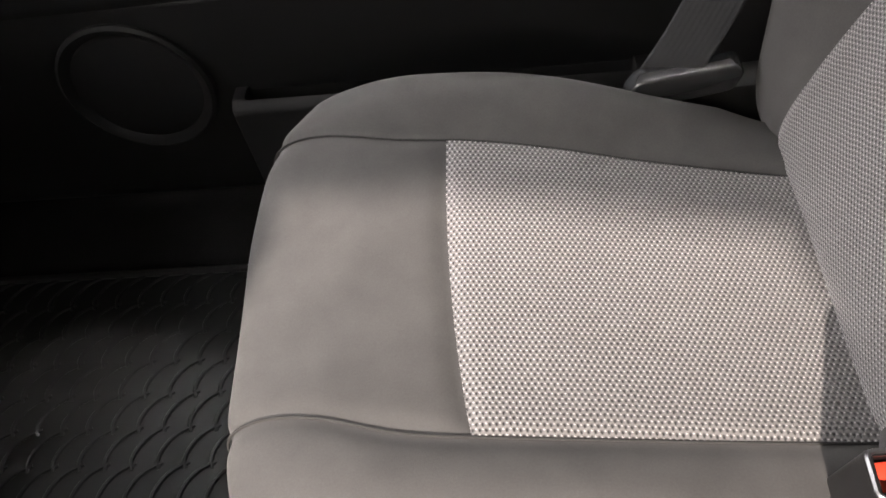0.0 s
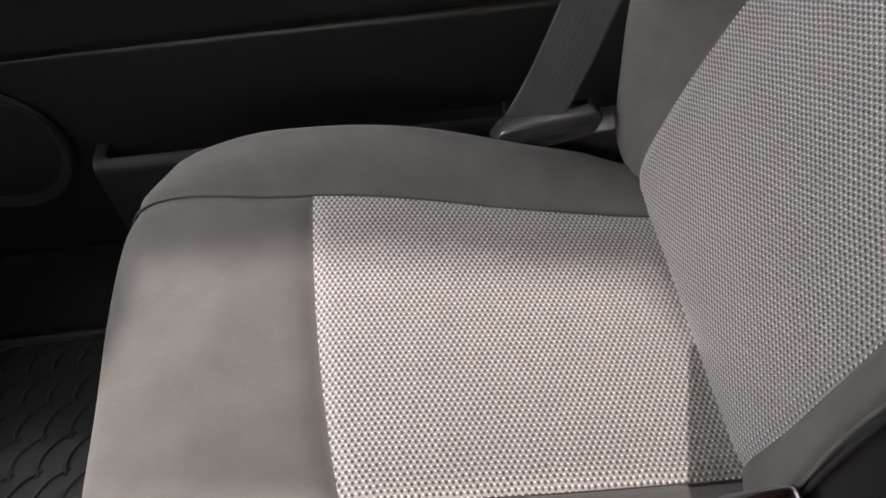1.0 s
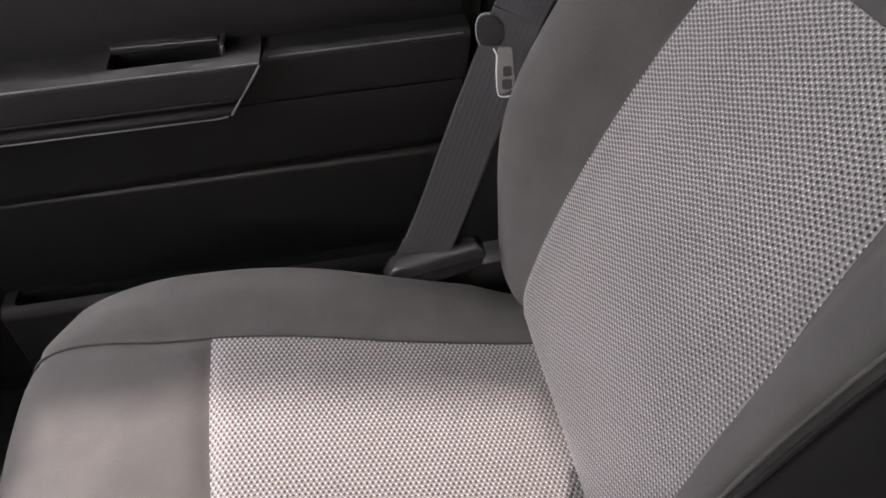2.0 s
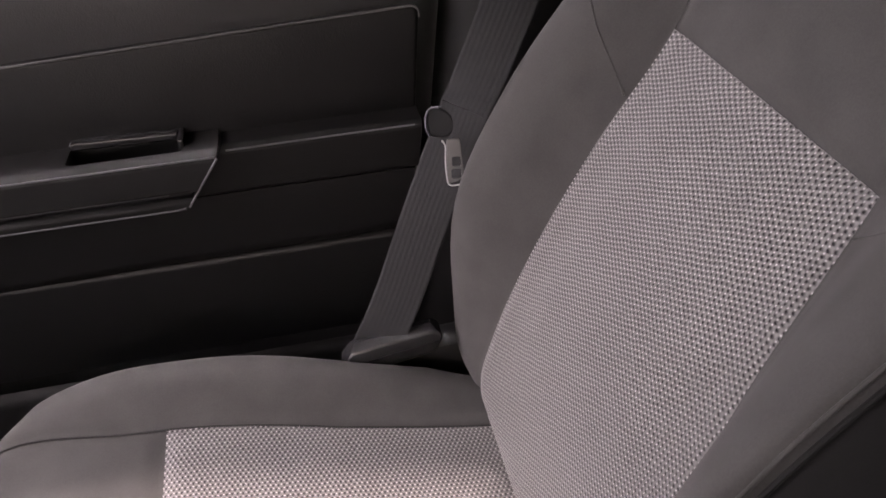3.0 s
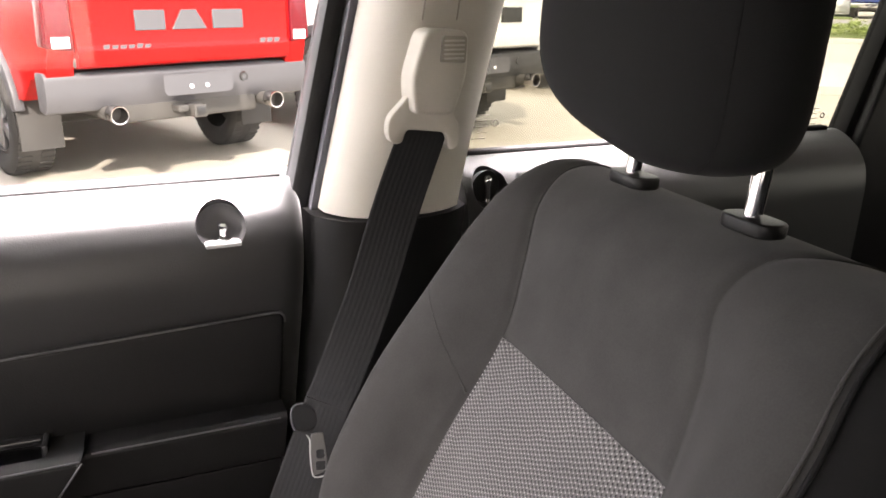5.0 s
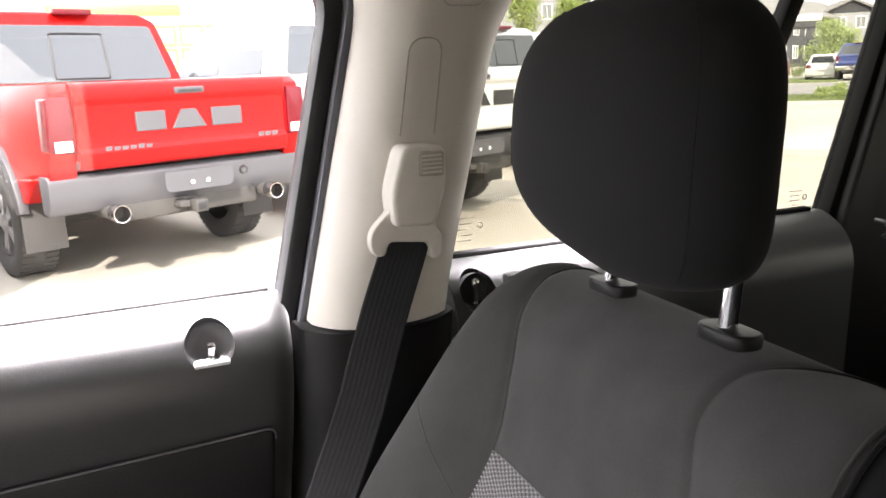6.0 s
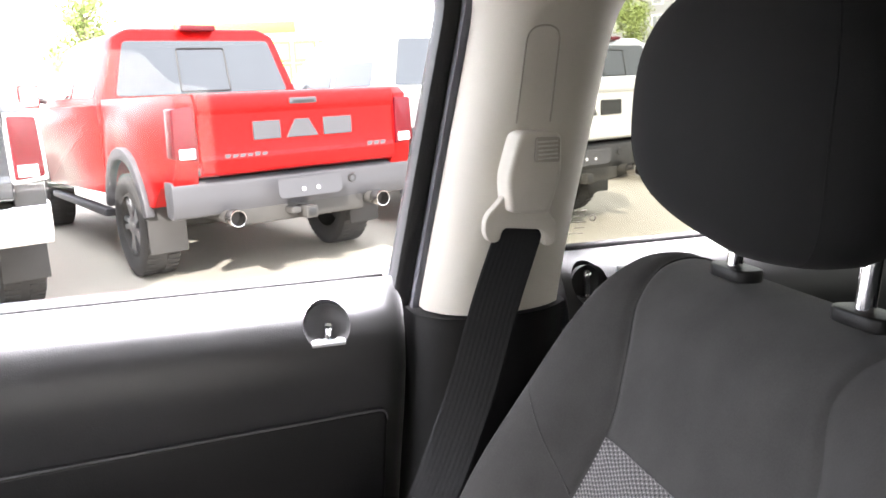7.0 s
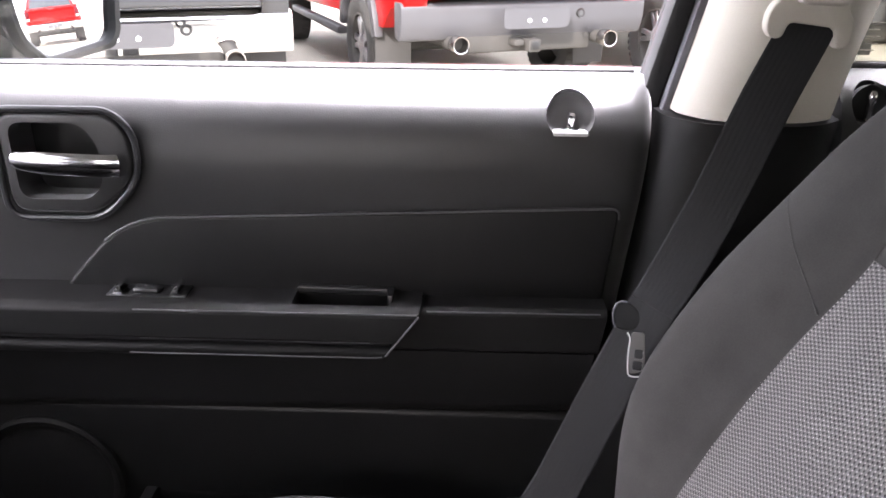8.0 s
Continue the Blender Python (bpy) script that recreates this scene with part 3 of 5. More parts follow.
part("handle_bowl", prism(rounded([(-0.368, 1.046), (-0.368, 1.140), (-0.255, 1.140), (-0.255, 1.046)], 0.016), "y", 0.776, 0.784), PLASTIC, hb)
part("bezel_rim", tube([(x, 0.7305, z) for x, z in rounded([(-0.3815, 1.0315), (-0.3815, 1.1485), (-0.2555, 1.1485), (-0.2345, 1.1245), (-0.2345, 1.0755), (-0.2795, 1.0315)], 0.0225, 6)], 0.0034, 8, True), RIMPLASTIC, hb, "satin black raised rim")
lever = spline([(-0.356, 0.724, 1.097), (-0.345, 0.717, 1.0965), (-0.31, 0.713, 1.0955), (-0.270, 0.716, 1.0945), (-0.252, 0.725, 1.094)], 5)
bm = tube(lever, 0.0085, 14)
for v in bm.verts:
    v.co.y += 0.45 * (0.716 - v.co.y)
    v.co.z += 0.42 * (v.co.z - 1.0955) * min(1.0, (v.co.x + 0.365) / 0.04)
part("handle_lever", bm, LEVER, hb, "chrome pull lever")

# window frame of the front door: outline in x and z, with the glass behind it
GLASS_EDGE = rounded([(-0.95, 1.165), (0.286, 1.165), (0.368, 1.508), (-0.60, 1.508)], [0, 0.004, 0.055, 0.02], 8)
FRAME_EDGE = rounded([(-1.00, 0.900), (0.258, 0.900), (0.406, 1.535), (-0.60, 1.535)], [0, 0.004, 0.075, 0.02], 8)


def frame_band(inner_edge, outer_edge, y0, y1):
    """A frame between two outlines with the same number of points, y0 to y1 deep."""
    bm = bmesh.new()
    k = len(inner_edge)
    rows = [[bm.verts.new((p[0], y, p[1])) for p in edge] for edge, y in ((inner_edge, y0), (outer_edge, y0), (outer_edge, y1), (inner_edge, y1))]
    for a in range(4):
        A, B = rows[a], rows[(a + 1) % 4]
        for i in range(k):
            bm.faces.new((A[i], A[(i + 1) % k], B[(i + 1) % k], B[i]))
    bmesh.ops.recalc_face_normals(bm, faces=bm.faces)
    return bm


def shrunk(a, b, t):
    return [tuple(np.array(p) * (1 - t) + np.array(q) * t) for p, q in zip(a, b)]


win = part("window_frame", bevelled(frame_band(GLASS_EDGE, shrunk(GLASS_EDGE, FRAME_EDGE, 0.62), 0.790, 0.835), 0.004), RUBBER, door, "black window frame")
part("window_seal", bevelled(frame_band(shrunk(GLASS_EDGE, FRAME_EDGE, 0.63), shrunk(GLASS_EDGE, FRAME_EDGE, 0.92), 0.778, 0.835), 0.005, 3), GREYRUBBER, door, "grey rubber door seal")
part("window_seal", bevelled(frame_band(shrunk(GLASS_EDGE, FRAME_EDGE, 0.93), shrunk(GLASS_EDGE, FRAME_EDGE, 1.25), 0.784, 0.835), 0.003), RUBBER, door)
part("sill_seal", box(-0.95, 0.278, 0.808, 0.8205, 1.177, 1.1815, 0.0015), CARPET, door, "black flocked sill strip")
pane_front = part("window_pane", prism(GLASS_EDGE, "y", 0.822, 0.826), GLASS, door, "clear door glass", smooth=False)
pane_front.visible_shadow = False

# ---- rear passenger door and rear corner ----
door2 = thing("door_2", "black rear door trim with a tinted window", "car door", kind="structure")
UPPER2 = rounded([(0.818, 1.186), (0.805, 1.187), (0.785, 1.180), (0.764, 1.167), (0.748, 1.147), (0.741, 1.12), (0.745, 0.80), (0.80, 0.80), (0.818, 1.10)], [0.003, 0.008, 0.01, 0.01, 0.012, 0.015, 0, 0, 0], 8)
upper2 = part("upper_trim", prism(UPPER2, "x", 0.475, 1.085), PAD, door2, "soft black upper door pad")
cut(upper2, lathe([(0, -0.03), (0.0225, -0.03), (0.0225, 0.05), (0, 0.05)], pose(0.508, 0.765, 1.156, 90), 40))
part("lock_cup", lathe([(0.0223, 0.0), (0.0212, 0.003), (0.0190, 0.014), (0.012, 0.018), (0, 0.019), (0, 0.033), (0.0221, 0.033)], pose(0.508, 0.762, 1.156, -90), 40), PAD, door2)
part("lock_pin", lathe([(0, 0), (0.009, 0), (0.009, 0.002), (0.0042, 0.003), (0.0040, 0.018), (0.0052, 0.020), (0.0052, 0.028), (0.003, 0.031), (0, 0.0315)], pose(0.508, 0.766, 1.140)), CHROME, door2, "bright metal lock pin")
part("switch_slot", prism(rounded([(0.541, 1.1600), (0.572, 1.1600), (0.575, 1.1720), (0.544, 1.1720)], 0.002), "y", 0.750, 0.766, 0.002), PLASTIC_GLOSS, door2)
part("pull_edge", tube(spline([(0.578, 0.754, 1.164), (0.62, 0.750, 1.165), (0.66, 0.747, 1.160), (0.70, 0.745, 1.140)], 5), 0.0025, 8), PLASTIC_GLOSS, door2)
part("lower_trim", prism(rounded([(0.80, 0.799), (0.730, 0.799), (0.715, 0.78), (0.715, 0.47), (0.80, 0.47)], 0.02), "x", 0.475, 1.085), PLASTIC, door2)
REAR_GLASS = rounded([(0.485, 1.172), (1.094, 1.172), (1.208, 1.526), (0.567, 1.526)], [0.004, 0.004, 0.04, 0.075], 8)
REAR_FRAME = rounded([(0.465, 1.150), (1.112, 1.150), (1.233, 1.550), (0.542, 1.550)], [0.004, 0.004, 0.05, 0.09], 8)
part("window_frame", bevelled(frame_band(REAR_GLASS, REAR_FRAME, 0.800, 0.835), 0.004), ARMTRIM, door2, "black window frame")
part("division_bar", prism([(0.860, 1.172), (0.884, 1.172), (1.053, 1.530), (1.027, 1.530)], "y", 0.806, 0.832, 0.004), ARMTRIM, door2, "black slanted division bar")
part("sill_seal", box(0.485, 1.068, 0.806, 0.8205, 1.185, 1.192, 0.002), CARPET, door2)
p2 = part("window_pane", prism(REAR_GLASS, "y", 0.824, 0.828), TINTED, door2, "tinted privacy glass", smooth=False)
p2.visible_shadow = False
# printed approval mark on the glass: plain bars
for x0, z0 in ((0.511, 1.230), (1.040, 1.214)):
    for k, (w, o) in enumerate(((0.026, 0.0), (0.018, 0.003), (0.022, 0.001), (0.014, 0.007), (0.020, 0.0))):
        part("glass_print", box(x0 + o, x0 + o + w * 0.9, 0.8225, 0.8235, z0 - k * 0.0070, z0 + 0.0009 - k * 0.0070), INKWHITE, p2, smooth=False)
    part("glass_print", lathe([(0.0030, 0), (0.0042, 0), (0.0042, 0.0008), (0.0030, 0.0008)], pose(x0 + 0.031, 0.8232, z0 - 0.010, 90), 16), INKWHITE, p2)

corner = thing("rear_pillar_trim", "black and beige moulded trim behind the rear door", "pillar trim", kind="structure")
part("black_trim", prism(rounded([(1.100, 0.46), (1.100, 1.15), (1.222, 1.545), (1.36, 1.545), (1.27, 1.15), (1.27, 0.46)], 0.01), "y", 0.782, 0.845, 0.014, 3), PLASTIC_SOFT, corner)
part("beige_trim", prism(rounded([(1.235, 0.90), (1.225, 1.17), (1.320, 1.545), (1.90, 1.545), (1.90, 0.90)], 0.02), "y", 0.700, 0.742, 0.012, 3), BEIGE, corner, "beige moulded panel")
part("coat_hook", tube(spline([(1.118, 0.740, 1.178), (1.118, 0.722, 1.176), (1.118, 0.718, 1.164), (1.118, 0.726, 1.156)], 4), 0.0035, 8), STEEL, corner, "small bright hook")
part("lower_trim", box(1.25, 1.80, 0.742, 0.84, 0.44, 0.895, 0.02), PLASTIC, corner)

# ---- pillar between the doors ----
pillar = thing("pillar_trim", "beige upper and black lower trim on the door pillar", "pillar trim", kind="structure")


def pillar_skin(rows, n=24, edge=0.05):
    """A bulged upright trim: rows of z, left x, right x, y of the middle, y of the left and right edges."""
    bm = bmesh.new()
    grid = []
    for z, xl, xr, ym, yl, yr in rows:
        line = [bm.verts.new((xl - 0.004, yl + edge, z))]
        for i in range(n + 1):
            t = i / n
            bulge = 1 - abs(2 * t - 1) ** 3.2
            side = yl * (1 - t) + yr * t
            line.append(bm.verts.new((xl + (xr - xl) * t, side + (ym - side) * bulge, z)))
        line.append(bm.verts.new((xr + 0.004, yr + edge, z)))
        grid.append(line)
    for A, B in zip(grid, grid[1:]):
        for i in range(len(A) - 1):
            bm.faces.new((A[i], A[i + 1], B[i + 1], B[i]))
        bm.faces.new((A[0], B[0], B[-1], A[-1]))
    bm.faces.new(grid[0])
    bm.faces.new(grid[-1])
    return bm


UP = [(1.148, .313, .458, .716, .757, .738), (1.20, .325, .468, .713, .757, .738), (1.30, .349, .492, .708, .757, .738), (1.39, .371, .514, .703, .756, .738), (1.44, .383, .528, .700, .755, .738),
      (1.475, .388, .548, .698, .752, .738), (1.50, .384, .568, .697, .748, .738), (1.518, .368, .590, .698, .746, .738), (1.545, .345, .615, .700, .744, .738)]
part("upper_trim", pillar_skin(spline(UP, 4)), BEIGE, pillar, "beige moulded pillar cover")
LO = [(0.43, .205, .47, .700, .740, .742), (0.70, .236, .465, .704, .742, .744), (0.95, .276, .462, .712, .748, .744), (1.10, .293, .466, .716, .754, .744), (1.146, .300, .470, .711, .754, .744)]
part("lower_trim", pillar_skin(spline(LO, 4)), PLASTIC_SOFT, pillar, "black lower pillar cover")
# outline of the round-cornered airbag cap and the belt slide
cap = rounded([(0.452, 1.468), (0.457, 1.494), (0.497, 1.494), (0.495, 1.468)], 0.011, 6)
part("airbag_cap", prism(cap, "y", 0.6945, 0.712, 0.0025, 3), BEIGE, pillar, "rounded beige cap")
part("cap_gap", tube([(x, 0.6985, z) for x, z in cap], 0.0011, 6, True), BEIGEGAP, pillar)
slide = rounded([(0.404, 1.345), (0.418, 1.438), (0.452, 1.438), (0.440, 1.345)], [0.002, 0.016, 0.016, 0.002], 7)
part("slide_gap", tube([(x, 0.7035 - 0.035 * (z - 1.345), z) for x, z in slide[3:-3]], 0.0009, 6), BEIGEGAP, pillar)

# ---- seat belt ----
belt = thing("seat_belt", "black three-point belt with a beige height adjuster", "seat belt")
adj = [(0.383, 1.261), (0.381, 1.294), (0.395, 1.339), (0.438, 1.337), (0.437, 1.297), (0.424, 1.259)]
bm = prism(rounded(adj, [0.006, 0.01, 0.010, 0.010, 0.01, 0.008], 5), "y", 0.667, 0.706, 0.008, 4)
housing = part("adjuster", bm, BEIGE, belt, "beige height adjuster")
part("push_button", prism(rounded([(0.408, 1.309), (0.410, 1.333), (0.435, 1.332), (0.434, 1.308)], 0.003), "y", 0.6645, 0.670, 0.0015), BEIGEGAP, housing, "ribbed grey-beige push button")
for k in range(5):
    part("button_rib", box(0.4115, 0.4315, 0.6632, 0.6655, 1.3115 + k * 0.004, 1.3132 + k * 0.004, 0.0005), BEIGE, housing)
ringbm = prism(rounded([(0.361, 1.240), (0.362, 1.256), (0.388, 1.282), (0.426, 1.280), (0.431, 1.253), (0.437, 1.246), (0.436, 1.224), (0.424, 1.221), (0.421, 1.240), (0.380, 1.245), (0.376, 1.231), (0.366, 1.231)], [0.008, 0.008, 0.008, 0.008, 0.005, 0.005, 0.008, 0.006, 0.006, 0.006, 0.005, 0.006], 5), "y", 0.682, 0.696, 0.005, 3)
part("belt_loop", ringbm, BEIGE, belt, "beige moulded belt loop")


def strap(points, sides, n):
    return spline(points, n), [tuple(s) for s in spline(sides, n)]


c, s = strap([(0.401, 0.700, 1.258), (0.401, 0.689, 1.248), (0.398, 0.689, 1.236), (0.371, 0.684, 1.170), (0.338, 0.671, 1.085), (0.301, 0.656, 1.010), (0.284, 0.646, 0.984)],
             [(1, 0, 0), (1, 0, 0), (1, -0.05, 0), (1, -0.15, 0), (1, -0.3, 0), (1, -0.5, 0), (1, -0.6, 0)], 6)
part("shoulder_strap", ribbon(c, s, 0.048, 0.0024), WEBBING, belt)
c, s = strap([(0.284, 0.646, 0.984), (0.271, 0.640, 0.955), (0.241, 0.626, 0.892), (0.206, 0.608, 0.815), (0.188, 0.600, 0.780), (0.178, 0.598, 0.762), (0.170, 0.602, 0.742)],
             [(1, -0.6, 0), (1, -0.55, 0), (1, -0.45, 0), (1, -0.35, 0), (1, -0.35, 0), (1, -0.4, 0), (1, -0.4, 0)], 6)
part("lap_strap", ribbon(c, s, 0.047, 0.0024), WEBBING, belt)
# tongue: a small rounded grip on the strap's front edge, with the latch plate hanging from it
TM = look((0.262, 0.632, 0.972), (0.289, 0.805, 0.900), 0)
grip = prism(rounded([(-0.015, -0.006), (-0.016, 0.018), (-0.007, 0.022), (0.008, 0.014), (0.012, 0.000), (0.002, -0.008)], [0.006, 0.008, 0.006, 0.008, 0.006, 0.005], 5), "z", -0.022, -0.014, 0.0025, 2)
grip.transform(TM)
gp = part("tongue_grip", grip, WEBBING, belt, "black plastic belt tongue grip", smooth=False)
edge = tube([TM @ Vector((x, y, -0.0140)) for x, y in spline([(-0.0135, -0.005), (-0.0160, 0.002), (-0.0158, 0.013), (-0.0115, 0.0195), (-0.004, 0.0205)], 5)], 0.0011, 8)
part("grip_rim", edge, GREYRUBBER, gp, "thin pale rim")
plate = prism(rounded([(0.001, -0.006), (0.013, -0.006), (0.0145, -0.024), (0.0155, -0.042), (0.000, -0.047), (0.000, -0.022)], [0.003, 0.003, 0.003, 0.006, 0.006, 0.004], 4), "z", 0.0045, 0.0068, 0.0006, 1)
plate.transform(TM)
pl = part("tongue_plate", plate, PLATE, belt, "flat steel latch plate with two slots")
for a, b, h in ((0.0050, 0.0128, -0.0265), (0.0040, 0.0130, -0.0375)):
    hole = prism(rounded([(a, h - 0.0045), (a, h + 0.0045), (b, h + 0.0045), (b, h - 0.0045)], 0.002, 3), "z", -0.02, 0.02)
    hole.transform(TM)
    cut(pl, hole)
edge = tube([TM @ Vector((x, y, 0.0062)) for x, y in spline([(-0.003, -0.007), (-0.0002, -0.013), (-0.0008, -0.026), (0.0000, -0.043), (0.003, -0.0478), (0.012, -0.0475)], 4)], 0.0007, 6)
part("plate_edge", edge, LEDGE, pl, "thin pale edge")
anchor = thing("belt_anchor_cover", "black plastic belt anchor cover beside the seat", "belt anchor")
part("cover", prism(rounded([(0.138, 0.745), (0.150, 0.765), (0.236, 0.778), (0.244, 0.768), (0.236, 0.748), (0.172, 0.735)], 0.006, 5), "y", 0.584, 0.606, 0.004, 3), PLASTIC_GLOSS, anchor)
part("bracket", prism(rounded([(0.150, 0.60), (0.168, 0.722), (0.236, 0.741), (0.30, 0.745), (0.34, 0.60)], 0.01), "y", 0.597, 0.632, 0.006), PLASTIC, anchor)
part("foot", box(0.16, 0.34, 0.60, 0.70, 0.418, 0.61, 0.012), PLASTIC, anchor)

# ---- front passenger seat ----
seat = thing("car_seat", "dark grey cloth car seat with light grey mesh inserts", "car seat")
SEAT_Y = 0.391
# from front bottom over the nose to the rear: x, z, width factor, side bulge, corner bow
CL = [np.array(r, float) for r in (
    (-.140, .500, .90, .0, .055), (-.162, .600, .93, .1, .060), (-.178, .690, .955, .15, .062), (-.186, .726, .965, .25, .056), (-.175, .755, .98, .45, .044),
    (-.095, .770, .995, .80, .016), (-.018, .768, 1.0, 1.0, .002), (.080, .757, 1.0, 1.0, 0), (.180, .742, .99, .45, 0), (.270, .728, .97, -.5, 0), (.340, .720, .94, -1.0, 0))]
# across: place and rise
CW = [np.array(r, float) for r in (
    (-.215, -.255), (-.232, -.13), (-.229, -.045), (-.212, -.004), (-.180, .008), (-.139, .000), (-.07, -.005), (0, -.007),
    (.07, -.005), (.139, .000), (.180, .021), (.210, .012), (.229, -.045), (.232, -.13), (.215, -.255))]


def cushion(u, v):
    x, z, w, b, bow = catmull(CL, u)
    y, dz = catmull(CW, v)
    f = min(1.0, max(0.0, (z - 0.5) / 0.255))
    if y > 0:
        q = min(1.0, max(0.0, (x - 0.0) / 0.28))
        w *= 1 - 0.13 * q * q * (3 - 2 * q)
    rise = dz * b * f if dz > 0 else dz * f
    if b < 0 and abs(y) > 0.15:
        rise = (dz if dz < 0 else 0) * f + 0.03 * b * (abs(y) - 0.15) / 0.08
    # fuller nose, the near seam drawn in towards the front corner, the far seam raised there and sunk further back
    nose = math.exp(-((v - 7.9) / 1.5) ** 2) * math.exp(-((u - 3.4) / 1.1) ** 2)
    near = math.exp(-((v - 5.0) / 1.1) ** 2) * math.exp(-((u - 4.5) / 0.8) ** 2)
    far = math.exp(-((v - 9.0) / 0.75) ** 2)
    lift = far * math.exp(-((u - 4.3) / 0.75) ** 2)
    dip = far * min(1.0, max(0.0, (u - 6.0) / 1.5))
    return (x + bow * (abs(y) / 0.232) ** 4 - 0.011 * nose, SEAT_Y + y * w + 0.016 * near + 0.006 * lift - 0.005 * dip,
            z + rise + 0.004 * near + 0.017 * lift - 0.006 * dip)


def flat_uv(u, v):
    p = cushion(u, v)
    return (p[0], p[1])


def seam_sweep(v):
    return -0.065 + 0.255 * ((9 - v) / 4) ** 2.2


def front_part(u, v):
    # the seam between front panel and insert sweeps back towards the near side
    return cushion(u + seam_sweep(v) * (u - 2) / 4, v)


def rear_part(u, v):
    return cushion(u + seam_sweep(v) * (10 - u) / 4, v)


def rear_uv(u, v):
    return rear_part(u, v)[:2]


US_FRONT, US_MAIN, US_ALL = spread(2.0, 6.0, 26), spread(6.0, 10.0, 40), spread(0.0, 10.0, 70)
part("front_panel", padded(front_part, US_FRONT, spread(5.0, 9.0, 40), flat_uv, flat=(True, False, False, False)), SUEDE, seat, "plain dark grey cushion front")
part("cushion_insert", padded(rear_part, US_MAIN, spread(5.0, 9.0, 48), rear_uv, sink=0.003, soft=0.007, flat=(False, True, False, False)), MESH, seat, "light grey mesh cushion insert")
part("cushion_bolster", padded(cushion, US_ALL, spread(2.0, 5.0, 26), flat_uv, flat=(True, True, True, False)), SUEDE, seat)
part("cushion_bolster", padded(cushion, US_ALL, spread(9.0, 12.0, 26), flat_uv, flat=(True, True, False, True)), SUEDE, seat)
part("nose_panel", padded(cushion, spread(0.0, 2.0, 8), spread(5.0, 9.0, 20), flat_uv, flat=(True, False, False, False)), SUEDE, seat)
part("side_skirt", padded(cushion, US_ALL, spread(0.0, 2.0, 10), flat_uv, flat=(True, True, True, True)), SUEDE, seat)
part("side_skirt", padded(cushion, US_ALL, spread(12.0, 14.0, 10), flat_uv, flat=(True, True, True, True)), SUEDE, seat)
for v in (5.0, 9.0):
    part("seam", tube([Vector(cushion(u, v)) - Vector((0, 0, 0.0035)) for u in np.linspace(3.2, 9.6, 70)], 0.0012, 6), SEAMTHREAD, seat)
part("base_frame", box(-0.11, 0.34, 0.19, 0.61, 0.485, 0.62, 0.02), PLASTIC, seat)
for y in (0.215, 0.565):
    part("seat_rail", box(-0.16, 0.40, y - 0.02, y + 0.02, 0.418, 0.492, 0.005), STEEL, seat)

# backrest: from the bottom up the front and over the top: x, z, half width, side bulge, half widths of the middle panel (far, near)
BL = [np.array(r, float) for r in (
    (.300, .655, .198, .05, .135, .150), (.270, .722, .205, .10, .136, .150), (.282, .800, .215, .45, .131, .154), (.312, .900, .221, .95, .119, .149), (.358, 1.000, .226, .95, .114, .131), (.411, 1.090, .231, .75, .113, .113),
    (.440, 1.150, .228, .45, .134, .100), (.466, 1.194, .217, .18, .160, .080), (.507, 1.219, .205, .05, .178, .088), (.560, 1.210, .200, .0, .180, .130), (.592, 1.155, .202, .0, .165, .185), (.612, 1.05, .205, .0, .165, .185))]
BACK_Y = 0.413
# across: share of the way (negative: near side), forward bulge, backward wrap
BW = [np.array(r, float) for r in (
    (-1.0, .0, .110), (-1.05, .0, .055), (-1.0, .25, .010), (-.87, .95, .0), (-.70, .75, .0), (-.50, .0, .0), (-.25, -.08, .0), (0, -.10, .0),
    (.25, -.08, .0), (.50, .0, .0), (.70, .75, .0), (.87, .95, .0), (1.0, .25, .010), (1.05, .0, .055), (1.0, .0, .110))]


def backrest(u, v):
    x, z, w, b, far, near = catmull(BL, u)
    d = catmull(BL, min(u + 0.05, len(BL) - 1.001)) - catmull(BL, max(u - 0.05, 0))
    t = Vector((d[0], d[1])).normalized()
    share, bulge, wrap = catmull(BW, v)
    s = far if share > 0 else near
    a = abs(share)
    y = a / 0.5 * s if a <= 0.5 else s + (a - 0.5) / 0.5 * (w - s)
    y = math.copysign(y, share)
    fade = max(0.0, min(1.0, (1.235 - z) / 0.10)) if u > 5 else 1.0
    out = 0.055 * bulge * b - wrap * (0.35 + 0.65 * fade)
    return (x - t.y * out, BACK_Y + y, z + t.x * out)


_arc = [0.0]
for _i in range(1, 111):
    _a, _b = catmull(BL, (_i - 1) * 0.1), catmull(BL, _i * 0.1)
    _arc.append(_arc[-1] + math.hypot(_b[0] - _a[0], _b[1] - _a[1]))


def back_uv(u, v):
    k = min(int(u * 10), 109)
    return (1.08 * (_arc[k] + (u * 10 - k) * (_arc[k + 1] - _arc[k])), 1.08 * backrest(u, v)[1])


part("back_insert", padded(backrest, spread(0.0, 5.0, 56), spread(5.0, 9.0, 44), back_uv, sink=0.003, soft=0.007, flat=(True, False, False, False)), MESH, seat, "light grey mesh backrest insert")
part("back_upper_panel", padded(backrest, spread(5.0, 11.0, 44), spread(5.0, 9.0, 44), back_uv, sink=0.0038, soft=0.006, flat=(False, True, False, False)), SUEDE, seat, "plain dark grey shoulder panel")
for v0, v1 in ((2.8, 5.0), (9.0, 12.0)):
    part("back_bolster", padded(backrest, spread(0.0, 11.0, 84), spread(v0, v1, 30), back_uv, sink=0.0014 if v0 < 5 else 0.0032, soft=0.006, flat=(True, True, False, v0 > 5)), SUEDE, seat)
